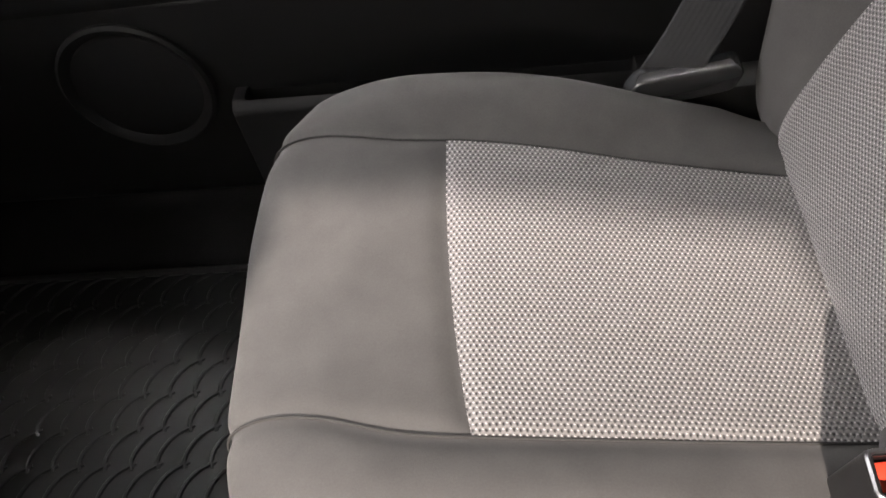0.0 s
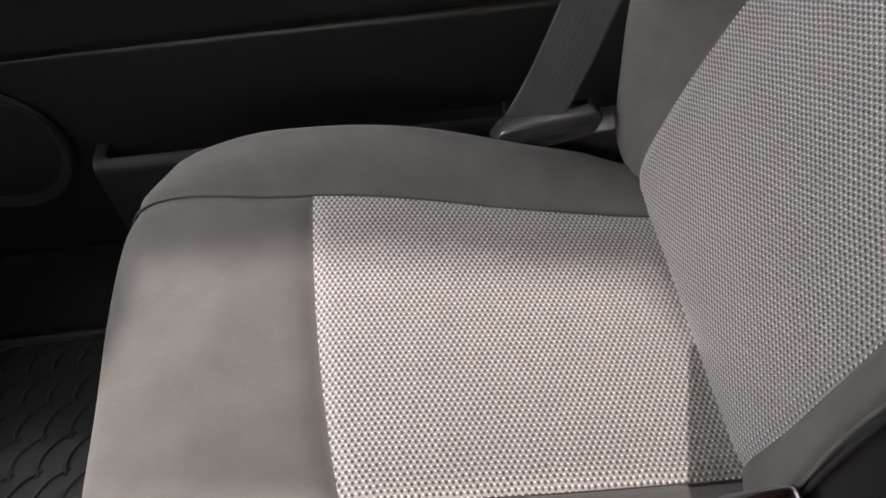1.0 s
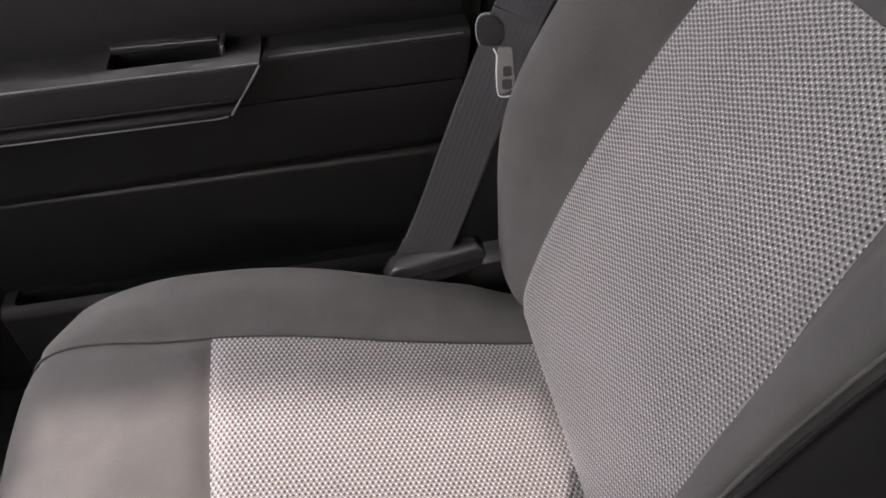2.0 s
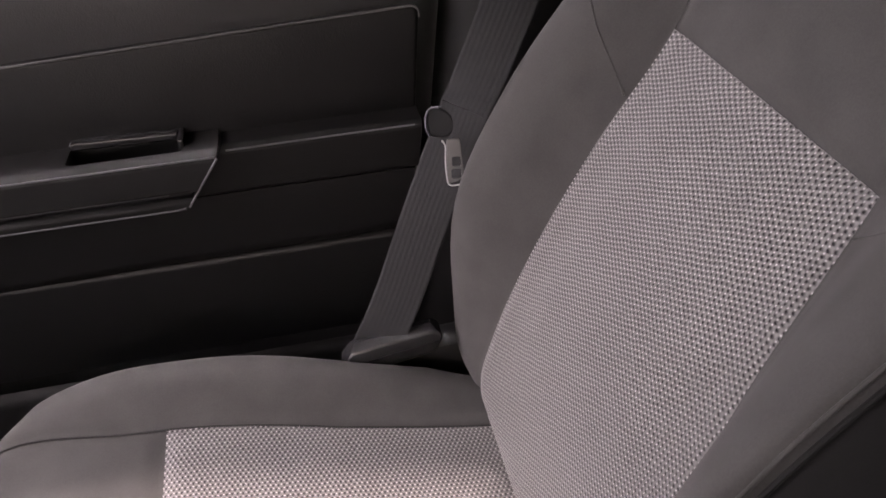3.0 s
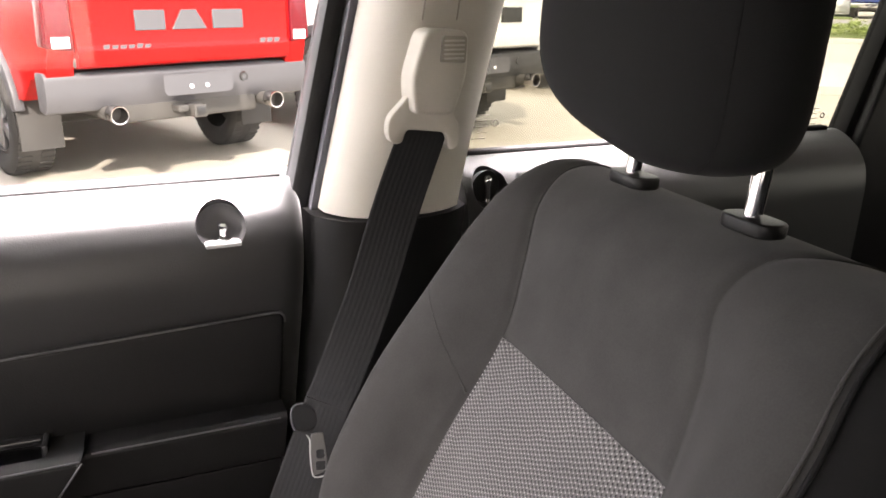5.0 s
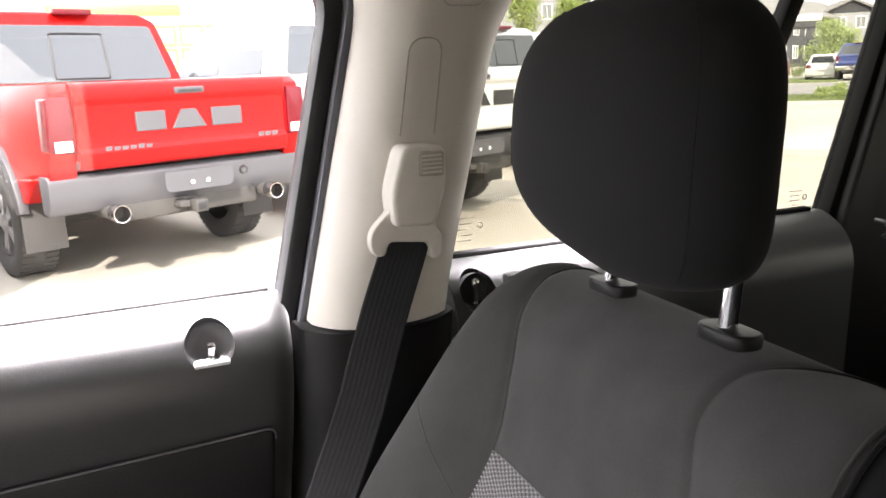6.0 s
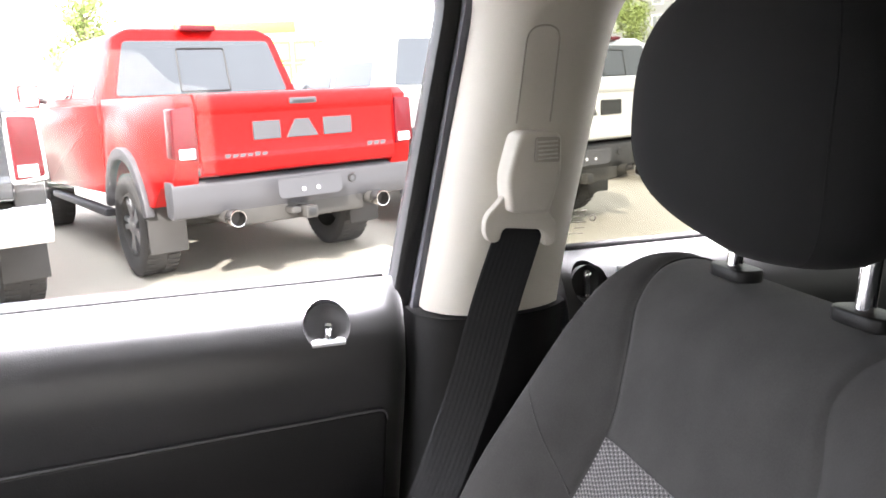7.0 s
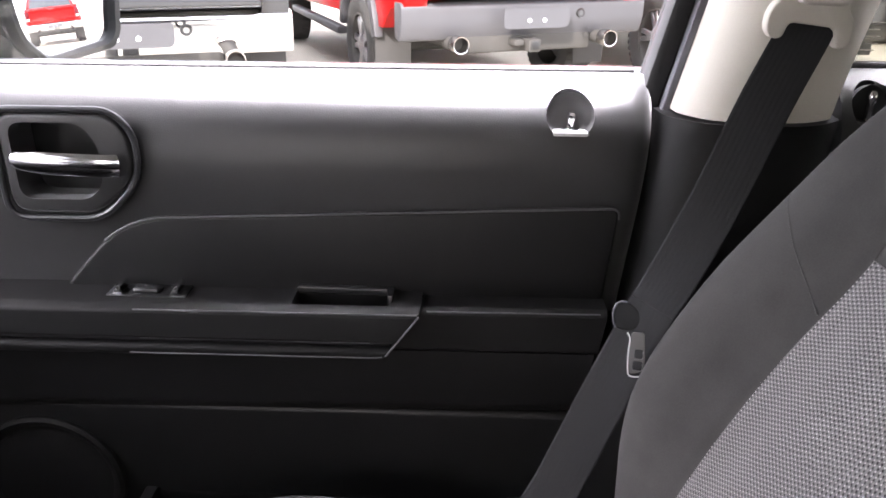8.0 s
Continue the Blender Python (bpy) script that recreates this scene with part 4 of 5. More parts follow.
for v0, v1 in ((0.0, 2.8), (12.0, 14.0)):
    part("back_side_panel", padded(backrest, spread(0.0, 11.0, 60), spread(v0, v1, 14), back_uv, sink=0.003, soft=0.006, flat=(True, True, v0 == 0.0, v0 > 0)), HEADCLOTH if v0 == 0.0 else SUEDE, seat, "black cloth side panel" if v0 == 0.0 else "")
for v, r, cloth in ((2.78, 0.0016, HEADCLOTH), (2.93, 0.0013, SUEDE), (11.98, 0.0026, SEAMTHREAD)):
    part("piping", tube([backrest(u, v) for u in np.linspace(0.3, 9.5, 70)], r, 8), cloth, seat, "stitched piping")
for v in (5.0, 9.0):
    part("seam", tube([Vector(backrest(u, v)) + Vector((0.0042, 0, -0.0015)) for u in np.linspace(0.6, 9.0, 80)], 0.0009, 6), SUEDE, seat)
for v0, way in ((5.0, -1), (9.0, 1)):
    start, rise = (4.40, 0.33) if way > 0 else (4.75, 0.28)
    part("seam", tube([Vector(backrest(start + rise * q, v0 + way * q)) + Vector((0.0009, 0, 0)) for q in np.linspace(0.05, 2.0, 30)], 0.0011, 6), SUEDE, seat)
back_shell = prism(rounded([(0.40, 0.66), (0.56, 1.16), (0.60, 1.17), (0.63, 1.05), (0.57, 0.70), (0.54, 0.64)], 0.03), "y", 0.215, 0.61, 0.03, 3)
part("back_shell", back_shell, PLASTIC, seat, "black rear shell")
# round recliner cover low on the near side
rc = part("recliner_cover", lathe([(0, 0.026), (0.030, 0.026), (0.052, 0.020), (0.066, 0.006), (0.070, 0.0), (0.070, -0.03), (0, -0.03)], pose(0.330, 0.186, 0.690, 90), 40), PLASTIC_GLOSS, seat, "glossy black recliner cover")
part("cover_boss", lathe([(0, 0.036), (0.018, 0.035), (0.022, 0.026), (0, 0.020)], pose(0.318, 0.186, 0.690, 90), 28), PLASTIC_GLOSS, rc)
part("side_shield", prism(rounded([(-0.10, 0.50), (-0.10, 0.60), (0.20, 0.66), (0.28, 0.735), (0.40, 0.735), (0.42, 0.50)], 0.03), "y", 0.150, 0.182, 0.008, 3), PLASTIC, seat)

# head restraint


def head_shape(u, v):
    """u: upward from -1 to 1, v: round from 0 to 1."""
    a = 2 * math.pi * v
    ca, sa = math.cos(a), math.sin(a)
    e = 2 / 2.8
    px, py = math.copysign(abs(ca) ** e, ca), math.copysign(abs(sa) ** e, sa)
    p = 3.2 if u > 0 else 4.0 - 1.2 * py
    k = max(0.0, 1 - abs(u) ** p) ** (1 / 2.6)
    depth = 0.050 if px < 0 else 0.052
    wide = 0.133 * (1 - 0.07 * max(0, -u) ** 2 - 0.035 * max(0, u) ** 2)
    lean = 0.06 * 0.09 * u
    if px > 0:
        wide *= 1 - 0.34 * abs(px) ** 1.5
    return (0.494 + lean + px * depth * (0.25 + 0.75 * k) * (1 if k > 0 else 0) - 0.010 * (1 - u * u), 0.438 + py * wide * (k ** 0.75), 1.354 + 0.099 * u * (1 - (0.05 + 0.12 * max(0.0, min(1.0, 0.25 + py)) if u < 0 else 0)))


bm = bmesh.new()
rows = []
for u in spread(-1, 1, 40)[1:-1]:
    rows.append([bm.verts.new(head_shape(u, i / 72)) for i in range(72)])
for A, B in zip(rows, rows[1:]):
    for i in range(72):
        bm.faces.new((A[i], A[(i + 1) % 72], B[(i + 1) % 72], B[i]))
bm.faces.new(rows[0])
bm.faces.new(rows[-1][::-1])
pad = part("headrest_pad", bm, HEADCLOTH, seat, "black cloth head restraint pad")
for v in (0.455, 0.545):
    side = 0.36 if v < 0.5 else 0.64
    part("seam", tube([Vector(head_shape(u, side)) + Vector((0.0006, 0.0004 if side > 0.5 else -0.0004, 0)) for u in np.linspace(-0.93, 0.93, 40)], 0.0011, 6), HEADCLOTH, pad, "sewn seam")
for y in (0.487, 0.355):
    post = lathe([(0, 0.012), (0.0062, 0.012), (0.0062, 0.12), (0, 0.12)], pose(0.503, y, 1.225, 0, 6), 20)
    part("headrest_post", post, CHROME, seat, "chrome head restraint post")
    bm = prism(rounded([(-0.014, -0.022), (0.014, -0.022), (0.014, 0.022), (-0.014, 0.022)], 0.0135, 6), "z", -0.006, 0.004, 0.002, 3)
    bm.transform(pose(0.506, y, 1.2325, 0, 4))
    part("post_guide", bm, PLASTIC, seat, "black plastic post guide")

# buckle on a stalk beside the cushion
buckle = thing("belt_buckle", "black belt buckle with a red release button", "belt buckle")
BK = Matrix.Translation((0.237, 0.203, 0.797)) @ pose(0, 0, 0, 10, -4, 2)
shellb = prism(rounded([(-0.0215, -0.0135), (-0.0215, 0.0135), (0.0215, 0.0135), (0.0215, -0.0135)], 0.004, 4), "z", -0.045, 0.034, 0.003, 3)
shellb.transform(BK)
sb = part("buckle_housing", shellb, PLASTIC, buckle)
well = prism([(-0.0175, -0.0095), (-0.0175, 0.0095), (0.0175, 0.0095), (0.0175, -0.0095)], "z", 0.014, 0.06)
well.transform(BK)
cut(sb, well)
rim = tube([BK @ Vector((x, y, 0.0345)) for x, y in rounded([(-0.0200, -0.0120), (-0.0200, 0.0120), (0.0200, 0.0120), (0.0200, -0.0120)], 0.004, 3)], 0.0017, 6, True)
part("rim", rim, STEEL, buckle, "worn bright rim")
btn = prism(rounded([(-0.016, -0.008), (-0.016, 0.008), (0.016, 0.008), (0.016, -0.008)], 0.002), "z", 0.010, 0.026, 0.0015)
btn.transform(BK)
part("release_button", btn, REDPLASTIC, buckle, "red release button")
part("stalk", tube(spline([(0.238, 0.192, 0.745), (0.262, 0.150, 0.70), (0.30, 0.140, 0.64), (0.31, 0.17, 0.55), (0.31, 0.20, 0.43)], 6), 0.013, 10), PLASTIC, buckle)

# ---- rubber floor mat with raised scales ----
mat = thing("floor_mat", "black rubber floor mat with raised scale ribs", "floor mat", m=pose(0, 0, 0))
part("mat_base", prism(rounded([(-0.88, 0.18), (-0.88, 0.66), (-0.12, 0.66), (-0.12, 0.18)], 0.05), "z", 0.421, 0.429, 0.003), MATRUBBER, mat)
part("mat_edge", tube([(x, y, 0.430) for x, y in rounded([(-0.87, 0.19), (-0.87, 0.65), (-0.13, 0.65), (-0.13, 0.19)], 0.05)], 0.006, 8, True), MATRUBBER, mat)
rib = tube(spline([(-0.002, -0.020, -0.001), (-0.005, -0.008, 0.0012), (0.000, 0.008, 0.0016), (0.012, 0.023, 0.0016), (0.030, 0.034, -0.001)], 3), 0.0027, 6)
rib_first = part("rib", rib, RUBBER, mat)
rib_first.matrix_basis = pose(-0.150, 0.205, 0.4295)
for j in range(10):
    for i in range(22):
        x, y = -0.150 - i * 0.0325 + 0.0285 * j - 0.0325 * int(0.0285 * j / 0.0325), 0.205 + 0.0455 * j
        if (i or j) and -0.84 < x < -0.15:
            q = rib_first.copy()
            scene.collection.objects.link(q)
            q.parent = mat
            q.matrix_basis = pose(x, y, 0.4295)

# ---- door mirror ----
mirror = thing("door_mirror", "black door mirror outside the front window", "door mirror")
MO, MN = Vector((-0.470, 1.100, 1.250)), Vector((0.938, -0.339, 0.062)).normalized()
_r = Vector((0.340, 0.940, 0)).normalized()
_u = _r.cross(MN) if _r.cross(MN).z > 0 else MN.cross(_r)
mm = Matrix.Translation(MO) @ Matrix((_r, _u, MN)).transposed().to_4x4()
outline = rounded([(0.086, -0.084), (0.066, -0.107), (-0.064, -0.117), (-0.103, -0.077), (-0.116, 0.070), (-0.095, 0.090), (0.100, 0.085), (0.114, 0.060)], [0.012, 0.008, 0.012, 0.02, 0.02, 0.02, 0.02, 0.02], 5)
inset = rounded([(0.060, -0.078), (0.048, -0.091), (-0.055, -0.102), (-0.088, -0.072), (-0.100, 0.064), (-0.085, 0.078), (0.078, 0.074), (0.088, 0.055)], [0.012, 0.008, 0.012, 0.02, 0.02, 0.02, 0.02, 0.02], 5)
hs = prism(outline, "z", -0.10, -0.004, 0.012, 3)
hs.transform(mm)
hsg = part("housing", hs, PLASTIC_GLOSS, mirror)
bm = bmesh.new()
rows = [[bm.verts.new((p[0], p[1], z)) for p in ln] for ln, z in ((inset, -0.006), (inset, 0.004), (shrunk(inset, outline, 0.35), 0.010), (shrunk(inset, outline, 0.75), 0.009), (outline, -0.006))]
for A, B in zip(rows, rows[1:]):
    for i in range(len(A)):
        bm.faces.new((A[i], A[(i + 1) % len(A)], B[(i + 1) % len(A)], B[i]))
bm.transform(mm)
part("rim", bm, PLASTIC, mirror, "black housing rim")
gl = prism(shrunk(inset, outline, 0.05), "z", -0.0035, -0.0005)
gl.transform(mm)
MIRROR = surf("mirror_glass", (0.9, 0.9, 0.9), 0.01, metal=1.0, vary=0.0)
part("mirror_glass", gl, MIRROR, mirror, "mirror glass", smooth=False)
part("arm", prism(rounded([(-0.64, 1.12), (-0.64, 1.19), (-0.54, 1.18), (-0.54, 1.125)], 0.01), "y", 0.86, 1.06, 0.006), PLASTIC_GLOSS, mirror)

# ---- outside ----
CONCRETE = surf("pale_concrete", (0.37, 0.34, 0.288), 0.85, vary=0.22, scale=0.35, grain=0.12, grain_scale=60, bump=0.3, bump_scale=120, spec=0.3)
GRASS = surf("grass", (0.115, 0.145, 0.052), 0.95, vary=0.3, scale=2.0, grain=0.3, grain_scale=60, spec=0.2)
LEAF = surf("leaves", (0.25, 0.31, 0.10), 0.8, vary=0.35, scale=1.2, grain=0.2, grain_scale=40, spec=0.3)
BARK = surf("bark", (0.12, 0.09, 0.065), 0.9, vary=0.3, scale=12)
TYRE = surf("tyre_rubber", (0.045, 0.043, 0.041), 0.8, vary=0.3, scale=8, bump=0.4, bump_scale=120)
ALLOY = surf("alloy_rim", (0.45, 0.45, 0.46), 0.3, metal=0.9, vary=0.1, scale=10)
UNDER = surf("dirty_chassis", (0.05, 0.047, 0.043), 0.8, vary=0.3, scale=8)
TEXTURED = surf("grey_bumper_coat", (0.064, 0.063, 0.068), 0.5, vary=0.1, scale=6, bump=0.3, bump_scale=300)
LAMPRED = surf("red_lamp_lens", (0.10, 0.004, 0.008), 0.25, vary=0.25, scale=30, coat=0.15, spec=0.25)
LAMPWHITE = surf("white_lamp_lens", (0.75, 0.75, 0.76), 0.12, vary=0.05, scale=20, coat=1.0)
CARGLASS = surf("dark_car_glass", (0.03, 0.035, 0.04), 0.04, vary=0.1, scale=3, spec=0.9)
SILVERPAINT = surf("silver_badge", (0.075, 0.073, 0.078), 0.45, metal=0.2, vary=0.03, scale=10)
BLACKBADGE = surf("black_badge", (0.015, 0.015, 0.015), 0.4, vary=0.05, scale=10)

ground = bmesh.new()
bmesh.ops.create_grid(ground, x_segments=40, y_segments=40, size=400)
ground_ob = part("ground", ground, CONCRETE, smooth=False)
tagged(ground_ob, "pale dusty concrete car park", "ground", kind="structure")


def badge(parent, strokes, m, material, name):
    """A raised plain mark made of flat bars: (x, z, width, height, lean)."""
    for x, z, w, h, lean, *taper in strokes:
        v = w * (taper[0] if taper else 1.0)
        own = prism([(x - w / 2 - lean / 2, z - h / 2), (x + w / 2 - lean / 2, z - h / 2), (x + v / 2 + lean / 2, z + h / 2), (x - v / 2 + lean / 2, z + h / 2)], "y", -0.012, 0.006, 0.003, 1)
        own.transform(m)
        part(name, own, material, parent)


def wheel(truck, x, y, r, w, material_rim):
    side = 1 if x > 0 else -1
    m = pose(x, y, r, 0, 90 * side, 0)
    h = w / 2
    ty = lathe([(r * 0.60, -h * 0.8), (r * 0.70, -h), (r * 0.90, -h), (r * 0.97, -h * 0.86), (r * 0.985, -h * 0.5), (r * 0.985, h * 0.5), (r * 0.97, h * 0.86), (r * 0.90, h), (r * 0.70, h), (r * 0.60, h * 0.8)], None, 48)
    lug = box(-0.018, 0.018, r * 0.975, r * 1.0, -h * 0.92, -h * 0.20, 0.004, 1)
    for k in range(44):
        for z0, tw in ((0, 14), (h * 1.12, -14)):
            o = lug.copy()
            o.transform(pose(0, 0, 0, 0, 0, k * 360 / 44 + (4 if z0 else 0)) @ Matrix.Translation((0, 0, z0)))
            ty = joined(ty, o)
    lug.free()
    ty.transform(m)
    tyre = part("wheel", ty, TYRE, truck, "dusty off-road tyre")
    rim = lathe([(r * 0.62, -h * 0.8), (r * 0.62, h * 0.86), (r * 0.57, h * 0.9), (r * 0.55, h * 0.6), (r * 0.50, h * 0.15), (0, h * 0.1)], m, 40)
    part("rim", rim, UNDER, tyre)
    sp = None
    for k in range(5):
        for d in (-9, 9):
            o = box(-0.022, 0.022, r * 0.10, r * 0.58, h * 0.55, h * 0.78, 0.006, 1)
            o.transform(pose(0, 0, 0, 0, 0, 72 * k + d))
            sp = joined(sp, o)
    hub = lathe([(r * 0.20, h * 0.3), (r * 0.20, h * 0.8), (r * 0.12, h * 0.92), (0, h * 0.92)], None, 24)
    sp = joined(sp, hub)
    sp.transform(m)
    part("spokes", sp, material_rim, tyre, "five-spoke alloy rim")


def outline_side(y, half, z0, z1, tumble=0.0):
    return [(-half, y, z0), (half, y, z0), (half - tumble, y, z1), (-half + tumble, y, z1)]


def pickup(label, paint, m, bumper=None, flare=None, marks=None, mark_material=None, script=False, lamp_band=None, exhausts=(-0.60, 0.60), flaps=True):
    """A full-size crew-cab pickup seen from behind: its origin lies on the ground under the middle of the rear bumper, y points to its front."""
    bumper = bumper or TEXTURED
    flare = flare or TEXTURED
    t = thing("pickup_truck", label, "pickup truck", "parked pickup trucks", m=m)
    # bed sides with wheel arches cut out of them
    for s in (-1, 1):
        a = [(0.17, 0.80), (0.10, 1.00), (0.10, 1.36), (0.17, 1.41), (1.90, 1.41), (1.90, 0.62), (1.74, 0.62)]
        arch = [(1.26 + 0.50 * math.cos(q), 0.47 + 0.50 * math.sin(q)) for q in np.linspace(0.30, math.pi - 0.30, 12)]
        bm = prism(a + arch + [(0.60, 0.62), (0.40, 0.78)], "x", s * 0.795, s * 0.985)
        for v in bm.verts:
            if abs(v.co.x) > 0.9:
                v.co.x -= s * 0.05 * max(0, (v.co.z - 1.25) / 0.16) + s * 0.03 * max(0, (0.30 - v.co.y) / 0.2)
        bevelled(bm, 0.022, 2)
        part("bed_side", bm, paint, t)
        fl = [(1.26 + r * math.cos(q), 0.47 + r * math.sin(q)) for r, qs in ((0.57, np.linspace(0.12, math.pi - 0.12, 14)), (0.475, np.linspace(math.pi - 0.12, 0.12, 14))) for q in qs]
        part("wheel_flare", prism(fl, "x", s * 0.955, s * 1.025, 0.014, 2), flare, t, "dark plastic wheel flare")
        if flaps:
            part("mud_flap", box(s * 0.865 - 0.145, s * 0.865 + 0.145, 0.74, 0.752, 0.25, 0.62, 0.005), TYRE, t, "grey rubber mud flap")
        # lamps
        lp = prism(rounded([(s * 0.805, 0.965), (s * 0.968, 0.985), (s * 0.955, 1.325), (s * 0.805, 1.335)], 0.02), "y", 0.075, 0.25, 0.012, 2)
        lamp = part("tail_lamp", lp, LAMPRED, t, "red tail lamp")
        part("lamp_white", box(min(s * 0.825, s * 0.935), max(s * 0.825, s * 0.935), 0.068, 0.09, 0.985, 1.055, 0.006), LAMPWHITE, lamp, "white reversing lens")
        if lamp_band:
            part("lamp_bezel", prism(rounded([(s * 0.785, 0.945), (s * 0.985, 0.96), (s * 0.975, 1.345), (s * 0.785, 1.355)], 0.02), "y", 0.085, 0.20, 0.006, 1), lamp_band, t, "bright lamp surround")
    part("bed_floor", box(-0.80, 0.80, 0.12, 1.90, 0.86, 0.92, 0.01), UNDER, t)
    part("bed_front", box(-0.80, 0.80, 1.84, 1.90, 0.90, 1.40, 0.01), paint, t)
    tg = rounded([(0.155, 0.845), (0.085, 0.865), (0.075, 0.97), (0.095, 0.99), (0.095, 1.27), (0.070, 1.30), (0.070, 1.385), (0.11, 1.415), (0.155, 1.415)], [0, .02, .02, .01, .01, .02, .02, .02, 0], 4)
    gate = part("tailgate", bevelled(prism([(y, z) for y, z in tg], "x", -0.788, 0.788), 0.006, 1, 60), paint, t)
    hnd = part("handle", box(-0.11, 0.11, 0.052, 0.10, 1.318, 1.362, 0.01), TEXTURED, gate, "grey tailgate handle")
    part("handle_recess", box(-0.085, 0.085, 0.048, 0.06, 1.328, 1.348, 0.004), BLACKBADGE, hnd)
    if marks:
        badge(gate, marks, Matrix.Translation((0, 0.093, 1.145)), mark_material, "mark")
    if script:
        badge(gate, [(-0.60 + 0.055 * k, 0, 0.040, 0.045 if k in (0, 4) else 0.034, 0.014) for k in range(6)], Matrix.Translation((0, 0.090, 0.975)), SILVERPAINT, "script_bar")
        badge(gate, [(0.56 + 0.06 * k, 0, 0.045, 0.035, 0.012) for k in range(3)], Matrix.Translation((0, 0.090, 0.985)), SILVERPAINT, "script_bar")
    # bumper with its plate recess and step
    bsec = rounded([(0.17, 0.83), (0.03, 0.83), (0.0, 0.80), (0.005, 0.66), (0.05, 0.56), (0.17, 0.58)], [0, .02, .03, .05, .03, 0], 4)
    bmp = prism([(y, z) for y, z in bsec], "x", -0.985, 0.985)
    for v in bmp.verts:
        f = max(0, (abs(v.co.x) - 0.70) / 0.285)
        v.co.y += 0.16 * f * f
    bevelled(bmp, 0.012, 2, 50)
    bp = part("bumper", bmp, bumper, t)
    cut(bp, prism(rounded([(-0.27, 0.635), (-0.27, 0.79), (0.27, 0.79), (0.27, 0.635)], [0.05, 0.02, 0.02, 0.05]), "y", -0.1, 0.045))
    part("plate_recess", prism(rounded([(-0.262, 0.645), (-0.262, 0.785), (0.262, 0.785), (0.262, 0.645)], [0.05, 0.02, 0.02, 0.05]), "y", 0.038, 0.044), TEXTURED, bp)
    for x in (-0.06, 0.06):
        part("plate_lamp", lathe([(0, 0.006), (0.014, 0.005), (0.016, 0)], pose(x, 0.038, 0.70, 90), 14), LAMPWHITE, bp)
    part("socket", lathe([(0.018, 0.012), (0.03, 0.014), (0.036, 0)], pose(0.33, 0.004, 0.745, 90), 18), BLACKBADGE, bp)
    for ex in exhausts:
        pp = tube([(ex, y, 0.548 + 0.02 * (y > 0.3)) for y in (0.10, 0.2, 0.45, 0.8)], 0.050, 24)
        e = part("exhaust_pipe", pp, UNDER, t)
        part("exhaust_tip", lathe([(0.050, -0.10), (0.060, -0.10), (0.063, 0.0), (0.060, 0.006), (0.053, 0.004), (0.046, -0.09)], pose(ex, 0.005, 0.553, 90), 32), TIPSTEEL, e, "bright chrome exhaust tip")
    hi = part("hitch", box(-0.048, 0.048, 0.05, 0.34, 0.475, 0.565, 0.008), UNDER, t)
    part("receiver", box(-0.030, 0.030, 0.044, 0.052, 0.492, 0.548, 0.002), BLACKBADGE, hi)
    part("wiring_plug", box(-0.15, -0.075, 0.08, 0.20, 0.52, 0.565, 0.008), UNDER, hi)
    part("hitch_tube", box(-0.40, 0.40, 0.30, 0.36, 0.515, 0.565, 0.01), UNDER, t)
    part("chassis", box(-0.55, 0.55, 0.2, 5.2, 0.46, 0.66, 0.03), UNDER, t)
    part("rear_axle", tube([(-0.9, 1.26, 0.42), (0.9, 1.26, 0.42)], 0.075, 12), UNDER, t)
    part("spare_wheel", lathe([(0.0, -0.10), (0.33, -0.10), (0.38, -0.05), (0.38, 0.05), (0.33, 0.10), (0, 0.10)], pose(0, 0.72, 0.56), 28), TYRE, t)
    for x in (-0.865, 0.865):
        for y in (1.26, 4.85):
            wheel(t, x, y, 0.415, 0.285, ALLOY)
    # cab and nose
    body = rounded([(1.94, 0.62), (1.94, 1.37), (4.45, 1.36), (5.70, 1.22), (5.78, 0.80), (5.70, 0.55), (5.30, 0.55)] + [(4.85 + 0.49 * math.cos(q), 0.47 + 0.49 * math.sin(q)) for q in np.linspace(0.2, math.pi - 0.2, 10)] + [(4.38, 0.55)], [0.02, 0.02, 0.1, 0.1, 0.05, 0.05, 0.02] + [0] * 10 + [0.02], 3)
    cb = prism(body, "x", -0.97, 0.97)
    part("cab_body", bevelled(cb, 0.03, 2, 40), paint, t)
    lo = [(-0.93, 1.36), (0.93, 1.36), (0.75, 1.94), (0.61, 2.01), (-0.61, 2.01), (-0.75, 1.94)]
    cabin = hull([[(x, 1.945 + 0.20 * (z - 1.36), z) for x, z in lo], [(x, 2.3, z) for x, z in lo], [(x, 3.55, z) for x, z in lo], [(x * 1.0, 4.42 - 1.25 * (z - 1.36), z) for x, z in lo]])
    bevelled(cabin, 0.03, 2, 25)
    cabo = part("cab_roof", cabin, paint, t)

    def tilt_y(z):
        return 1.925 + 0.20 * (z - 1.36)

    glass = bmesh.new()
    vs = [glass.verts.new((x, tilt_y(z) + o, z)) for o in (-0.004, 0.02) for x, z in rounded([(-0.80, 1.43), (0.80, 1.43), (0.67, 1.90), (-0.67, 1.90)], 0.04, 4)]
    k = len(vs) // 2
    glass.faces.new(vs[:k])
    glass.faces.new(vs[k:][::-1])
    for i in range(k):
        glass.faces.new((vs[i], vs[(i + 1) % k], vs[k + (i + 1) % k], vs[k + i]))
    rg = part("rear_window", glass, CARGLASS, t, "dark rear cab window")
    part("slider_frame", tube([(x, tilt_y(z) - 0.006, z) for x, z in rounded([(-0.23, 1.45), (0.23, 1.45), (0.22, 1.83), (-0.22, 1.83)], 0.02, 3)], 0.009, 6, True), BLACKBADGE, rg)
